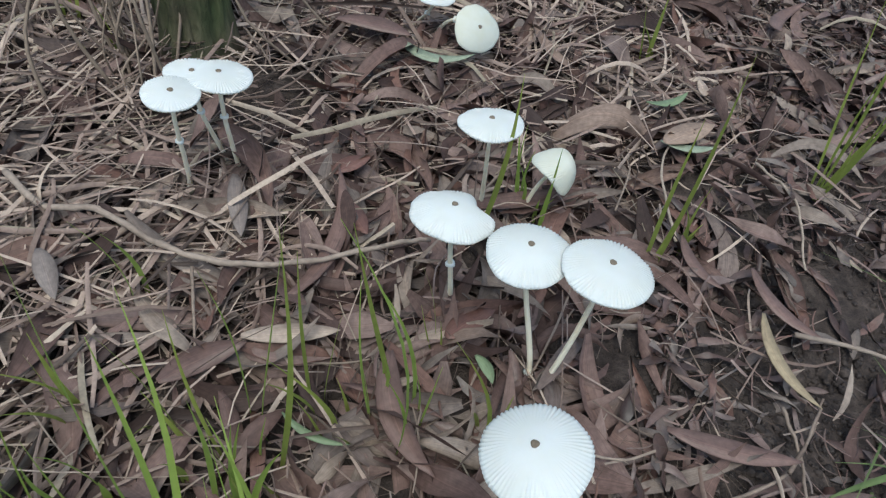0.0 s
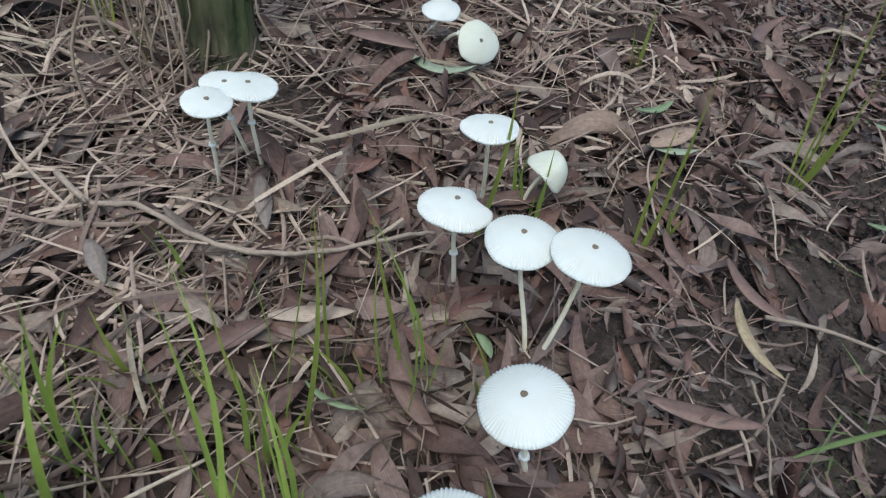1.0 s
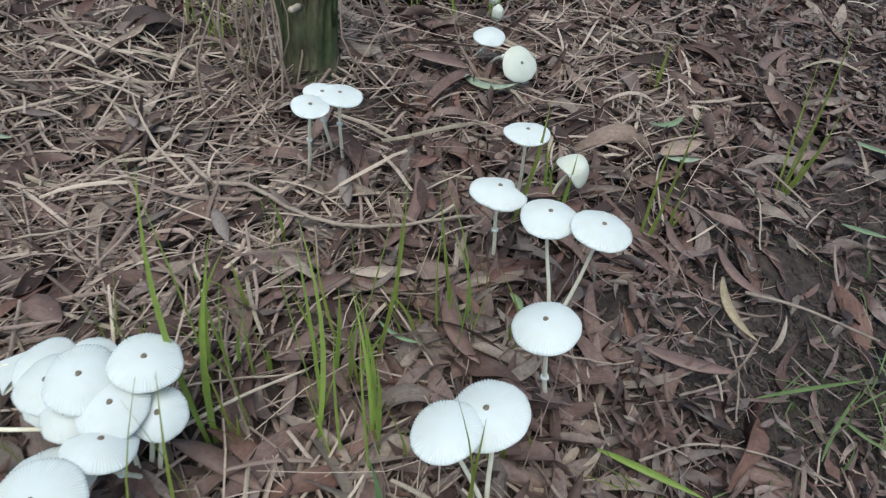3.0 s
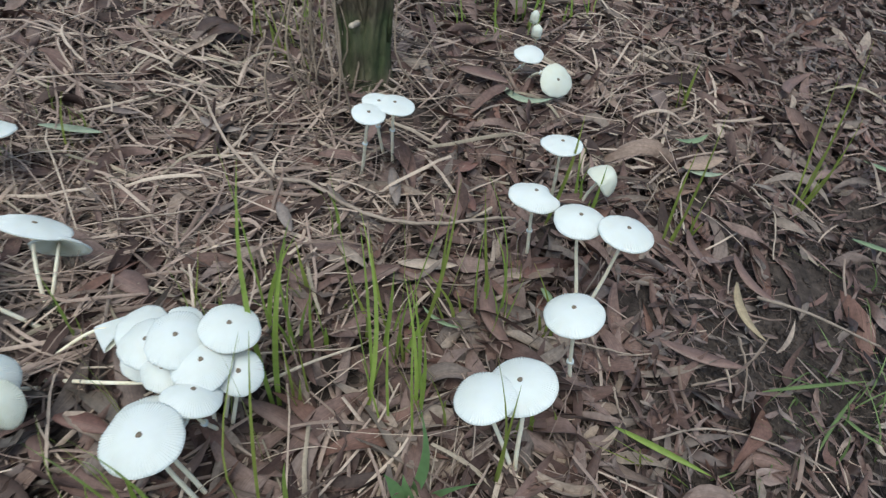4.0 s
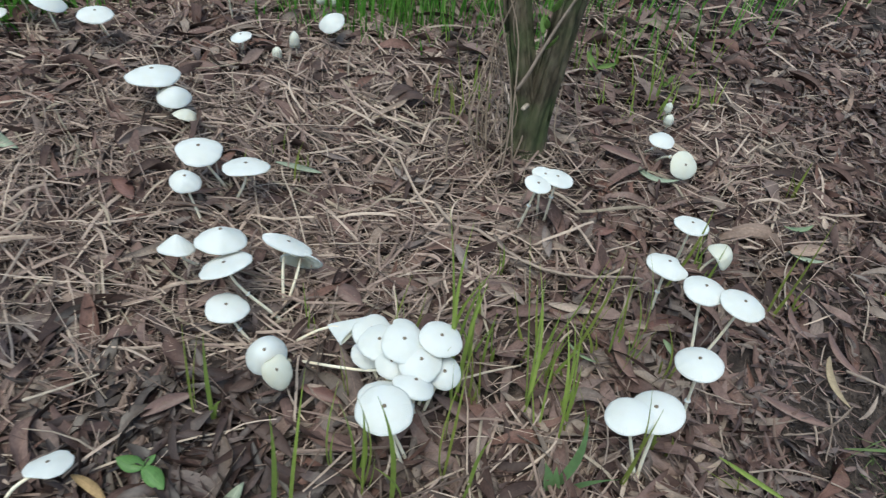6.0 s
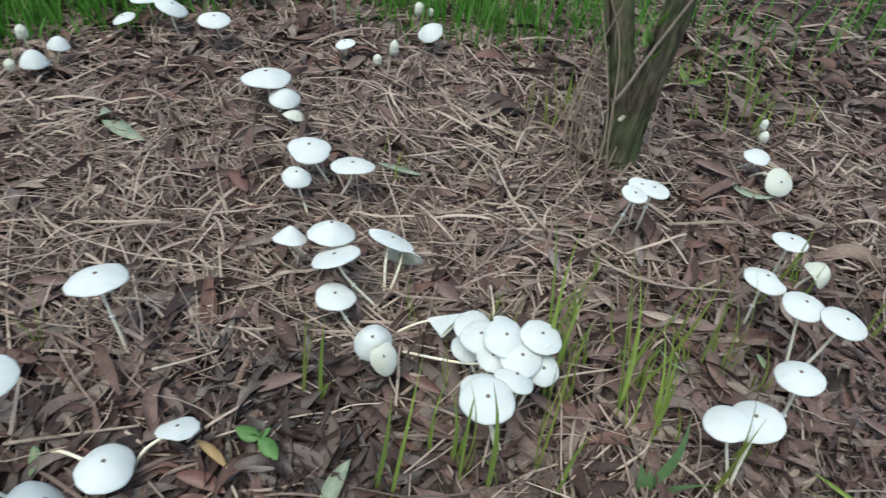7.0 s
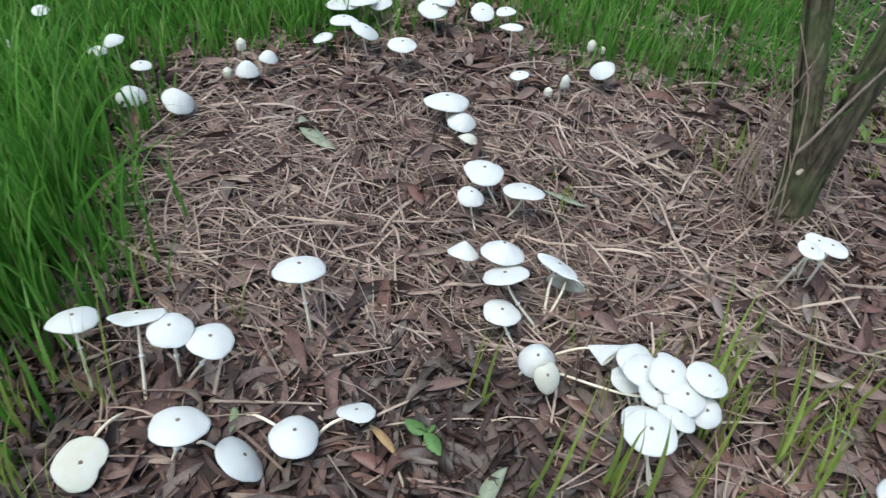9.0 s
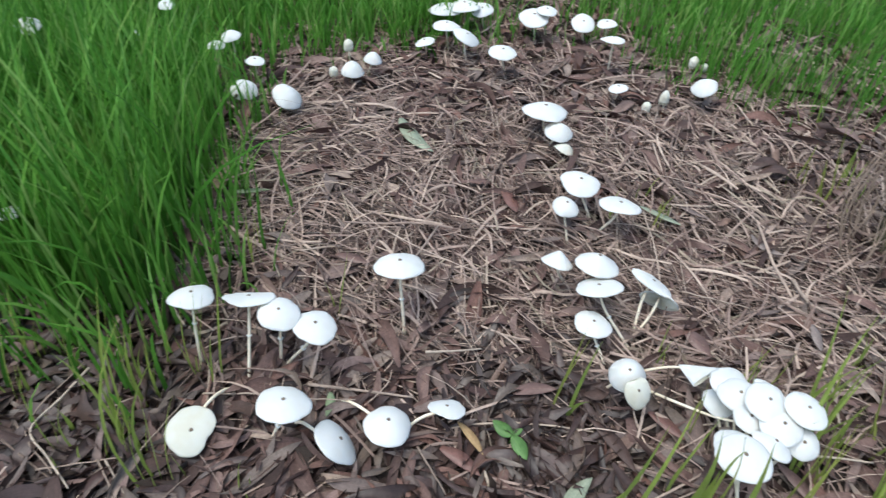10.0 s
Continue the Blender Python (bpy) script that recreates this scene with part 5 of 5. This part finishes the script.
grass_tuft(-0.300, 0.650, (-0.334, 0.646, 0.099), 3, 0.020, 0.0027, THIN, 254, 0.14, mat=olive_blade_mat, bow=1.25)
grass_tuft(-0.107, 1.110, (-0.121, 1.111, 0.068), 4, 0.030, 0.0037, GREEN, 255, 0.14, bow=1.25)
grass_tuft(-0.031, 1.028, (-0.068, 1.031, 0.100), 4, 0.030, 0.0034, THIN, 256, 0.14, mat=olive_blade_mat, bow=1.25)
grass_tuft(-0.479, 0.970, (-0.501, 0.965, 0.112), 6, 0.040, 0.0030, GREEN, 257, 0.14, bow=1.25)
grass_tuft(-0.572, 0.442, (-0.571, 0.443, 0.041), 2, 0.010, 0.0027, GREEN, 258, 0.14, bow=1.25)
for i in range(9):
    x, y = 0.02 + 0.15 * math.sin(2.4 * i) - 0.008 * i, 0.07 + 0.025 * i + 0.03 * math.cos(5.1 * i)
    grass_tuft(x, y, (x - 0.03 + 0.02 * math.sin(3.7 * i), y + 0.01, 0.08 + 0.05 * (0.5 + 0.5 * math.sin(7.7 * i))), 3 + i % 3, 0.012, 0.0036, "thin olive-green grass shoots between the mushrooms", 130 + i, 0.25, olive_blade_mat)
for i in range(14):
    x, y = -0.12 + 0.055 * (i % 6) + 0.02 * math.sin(5.0 * i), 0.92 + 0.11 * (i // 3) + 0.03 * math.sin(3.0 * i)
    grass_tuft(x, y, (x - 0.02, y + 0.02, 0.05 + 0.02 * (i % 3)), 3, 0.018, 0.0030, "sparse short green grass behind the tree", 70 + i, 0.4)
for i, (x, y) in enumerate([(0.43, 0.23), (0.49, 0.26), (0.46, 0.16), (0.54, 0.31), (0.40, 0.14), (0.57, 0.44), (0.36, 0.12), (0.55, 0.20)]):
    grass_tuft(x, y, (x - 0.05 + 0.02 * (i % 4), y - 0.02 + 0.015 * (i % 3), 0.03 + 0.008 * (i % 3)), 5, 0.022, 0.0021, "fine dull green grass on damp soil", 40 + i, 2.2, fine_blade_mat)
grass_tuft(0.483, 0.213, (0.453, 0.214, 0.050), 5, 0.03, 0.0024, THIN, 26, 1.8, fine_blade_mat)
grass_tuft(0.533, 0.253, (0.513, 0.256, 0.060), 5, 0.03, 0.0024, THIN, 27, 1.8, fine_blade_mat)
grass_tuft(-0.660, 0.371, (-0.656, 0.378, 0.070), 4, 0.008, 0.0032, THIN, 28)
grass_tuft(-0.633, 0.466, (-0.616, 0.463, 0.080), 3, 0.008, 0.0030, THIN, 29)
grass_tuft(0.037, 0.944, (0.050, 0.960, 0.130), 3, 0.012, 0.0036, GREEN, 30)
grass_tuft(-0.361, 0.808, (-0.364, 0.822, 0.120), 7, 0.03, 0.0034, THIN, 31)
grass_tuft(-0.165, 0.088, (-0.194, 0.160, 0.280), 1, 0.0, 0.0054, THIN, 270, 0.0, mat=blade_mat, bow=1.2)
grass_tuft(-0.160, 0.092, (-0.161, 0.164, 0.184), 1, 0.0, 0.0048, THIN, 271, 0.0, mat=blade_mat, bow=1.2)
grass_tuft(-0.064, 0.098, (-0.106, 0.232, 0.172), 1, 0.0, 0.0046, THIN, 272, 0.0, mat=blade_mat, bow=1.2)
grass_tuft(-0.012, 0.108, (-0.050, 0.196, 0.130), 1, 0.0, 0.0048, THIN, 273, 0.0, mat=blade_mat, bow=1.2)
grass_tuft(-0.027, 0.210, (-0.008, 0.213, 0.260), 1, 0.0, 0.0030, THIN, 274, 0.0, mat=olive_blade_mat, bow=1.2)
grass_tuft(0.110, 0.453, (0.117, 0.452, 0.184), 1, 0.0, 0.0036, THIN, 275, 0.0, mat=olive_blade_mat, bow=1.2)
grass_tuft(0.047, 0.275, (0.015, 0.273, 0.199), 1, 0.0, 0.0028, THIN, 276, 0.0, mat=olive_blade_mat, bow=1.2)


# ---- the tree at the edge of the ring ----
vine_mat = plain("dry_stalk", (0.30, 0.23, 0.175), 0.7, 0.2)


def tree():
    thing = empty("tree", (-0.211, 0.650, 0.0))

    def stem_mesh(name, line, radii, label, flare=0.0):
        p = smooth_line(line, 56)
        rr = np.interp(np.linspace(0, 1, 56), np.linspace(0, 1, len(radii)), radii)
        sides, verts, faces = 52, [], []
        for i in range(56):
            z = p[i][2]
            foot = flare * math.exp(-max(z, 0) / 0.045)
            for k in range(sides):
                a = 2 * math.pi * k / sides
                r = rr[i] * (1 + 0.06 * math.sin(4 * a + 6 * z) + 0.045 * math.sin(9 * a - 15 * z) + 0.035 * math.sin(14 * a + 4 * z))
                r += foot * (0.55 + 0.45 * math.sin(3 * a + 0.8)) + 0.0045 * noise.noise(Vector((5 * math.cos(a), 5 * math.sin(a), 14 * z)))
                r += 0.0016 * noise.noise(Vector((16 * math.cos(a), 16 * math.sin(a), 40 * z)))
                verts.append((p[i][0] + r * math.cos(a), p[i][1] + r * math.sin(a), z))
        for i in range(55):
            for k in range(sides):
                a, b = i * sides + k, i * sides + (k + 1) % sides
                faces.append([a, b, b + sides, a + sides])
        faces.append(list(range(55 * sides, 56 * sides)))
        part(name, mesh_from(name, verts, faces, bark_mat), thing, label)

    stem_mesh("trunk", [(-0.006, 0.0, -0.03), (-0.008, 0.010, 0.05), (-0.014, 0.022, 0.11), (-0.033, 0.04, 0.17), (-0.102, 0.085, 0.36), (-0.255, 0.19, 0.8), (-0.45, 0.35, 1.6), (-0.55, 0.45, 2.6)],
              [0.036, 0.0265, 0.0245, 0.0228, 0.0218, 0.0202, 0.0176, 0.0143], "brown fibrous bark with moss", 0.016)
    stem_mesh("second_trunk", [(0.006, 0.002, -0.03), (0.006, 0.012, 0.05), (0.005, 0.026, 0.11), (0.009, 0.045, 0.18), (0.014, 0.09, 0.36), (0.018, 0.2, 0.8), (0.04, 0.4, 1.6), (0.06, 0.5, 2.4)],
              [0.036, 0.0268, 0.0252, 0.0240, 0.0236, 0.0216, 0.0176, 0.0134], "dark mossy olive-brown bark", 0.014)
    r = np.random.default_rng(5)
    # dry stalks that stand close round the foot and lean on the trunks, most of them on one side
    for i in range(26):
        a = r.normal(3.4, 0.75) if i < 18 else r.uniform(0, 6.28)
        q, top = r.uniform(0.034, 0.075 if i < 14 else 0.14), r.uniform(0.06, 0.45)
        x, y = q * math.cos(a), q * math.sin(a)
        bend = r.normal(0, 0.03, 2)
        p = smooth_line([(x * 1.25, y * 1.25, 0.0), (x + bend[0] - 0.05 * top, y + bend[1] + 0.08 * top, top * 0.35), (x * 0.85 - 0.17 * top, y * 0.85 + 0.2 * top, top * 0.7), (x * 0.8 - 0.27 * top + r.normal(0, 0.03), y * 0.8 + 0.28 * top + r.normal(0, 0.03), top)], 12)
        part("dry_stalk", mesh_from("dry_stalk", *tube(p, np.linspace(0.0019, 0.0009, 12) * r.uniform(0.6, 1.3), 5), vine_mat), thing, "dry stalk leaning on the trunk")
    # loose fibrous strips of bark along both trunks, a dead branch and a cut stub
    for i in range(16):
        a, second = r.uniform(0, 6.28), i % 2
        z0, z1 = r.uniform(0.03, 0.25), r.uniform(0.32, 0.7)
        pts = []
        for z in np.linspace(z0, z1, 7):
            up = max(0.0, z - 0.11)
            c = np.array([0.006 + 0.03 * up, 0.026 + 0.25 * up]) if second else np.array([-0.014 - 0.36 * up, 0.022 + 0.245 * up])
            q = 0.0245 + 0.010 * math.exp(-z / 0.04) + r.uniform(-0.001, 0.002)
            pts.append((c[0] + q * math.cos(a + 0.4 * z), c[1] + q * math.sin(a + 0.4 * z), z))
        part("bark_strip", mesh_from("bark_strip", *tube(smooth_line(pts, 14), np.linspace(0.0036, 0.0016, 14), 6, 0.2), bark_mat), thing)
    dead = smooth_line([(-0.036, -0.012, 0.165), (-0.022, -0.006, 0.20), (-0.003, 0.008, 0.262), (0.02, 0.03, 0.325), (0.06, 0.05, 0.43)], 16)
    part("dead_branch", mesh_from("dead_branch", *tube(dead, np.linspace(0.0034, 0.0018, 16), 8, 0.1), stick_mat), thing, "thin grey dead branch across the fork")
    stub = smooth_line([(-0.012, 0.01, 0.128), (-0.014, -0.014, 0.136), (-0.015, -0.023, 0.139)], 6)
    part("stub", mesh_from("stub", *tube(stub, [0.0045, 0.0045, 0.0043, 0.0042, 0.004, 0.0038], 10, 0.08), pale_stick_mat), thing, "pale cut branch stub")
    for yaw, z, ln in ((-40, 0.17, 0.045), (120, 0.19, 0.035), (-90, 0.21, 0.03), (-60, 0.24, 0.05)):
        ob = part("leaf", leaf_mesh("leaf", ln, 0.012, 0.03, 0.05, 0.2, 0.1, fresh_leaf), thing, "small bright green leaf")
        ob.matrix_basis = pose(-0.012, 0.03, z + 0.05, 0, -60, yaw) @ pose(ln * 0.5 + 0.02, 0, 0)
    tagged(thing, "slender forked tree with brown mossy bark and dry stalks", "tree")


tree()


weed_leaf = plain("weed_leaf", (0.20, 0.30, 0.075), 0.5, 0.35, 0.35, 120.0, 0.0003, 0.3, veins=True)


def seedling(x, y, leaves, label, mat=None):
    """A low green sprout with a few oval leaves."""
    z = float(height(x, y)) + 0.004
    thing = empty("seedling", (x, y, z))
    p = smooth_line([(0, 0, 0), (0.002, 0.001, 0.012), (0.004, 0.0, 0.026)], 8)
    mat = mat or sprout_leaf
    part("stalk", mesh_from("stalk", *tube(p, np.linspace(0.0011, 0.0007, 8), 6), mat), thing)
    for yaw, ln, w, pitch in leaves:
        ob = part("leaf", leaf_mesh("leaf", ln, w, 0.03, 0.05, 0.2, 0.1, mat), thing)
        ob.matrix_basis = pose(0.004, 0, 0.026, 0, 0, yaw) @ pose(0, 0, 0, 0, pitch, 0) @ pose(ln * 0.5, 0, 0)
    tagged(thing, label, "seedling")


seedling(-0.488, -0.159, [(185, 0.036, 0.022, -8), (-20, 0.040, 0.022, 5), (80, 0.02, 0.01, 0)], "small sprout with two oval bright green leaves")
seedling(-0.389, -0.228, [(60, 0.045, 0.018, -15), (200, 0.03, 0.014, 0)], "small sprout with grey-green leaves")
seedling(-0.135, 1.066, [(10, 0.05, 0.024, -25), (140, 0.05, 0.022, -30), (250, 0.045, 0.02, -20)], "yellow-green broad-leaved weed behind the tree", weed_leaf)
seedling(0.028, 1.057, [(30, 0.04, 0.014, -60), (170, 0.045, 0.014, -65)], "yellow-green broad-leaved weed in thin grass", weed_leaf)
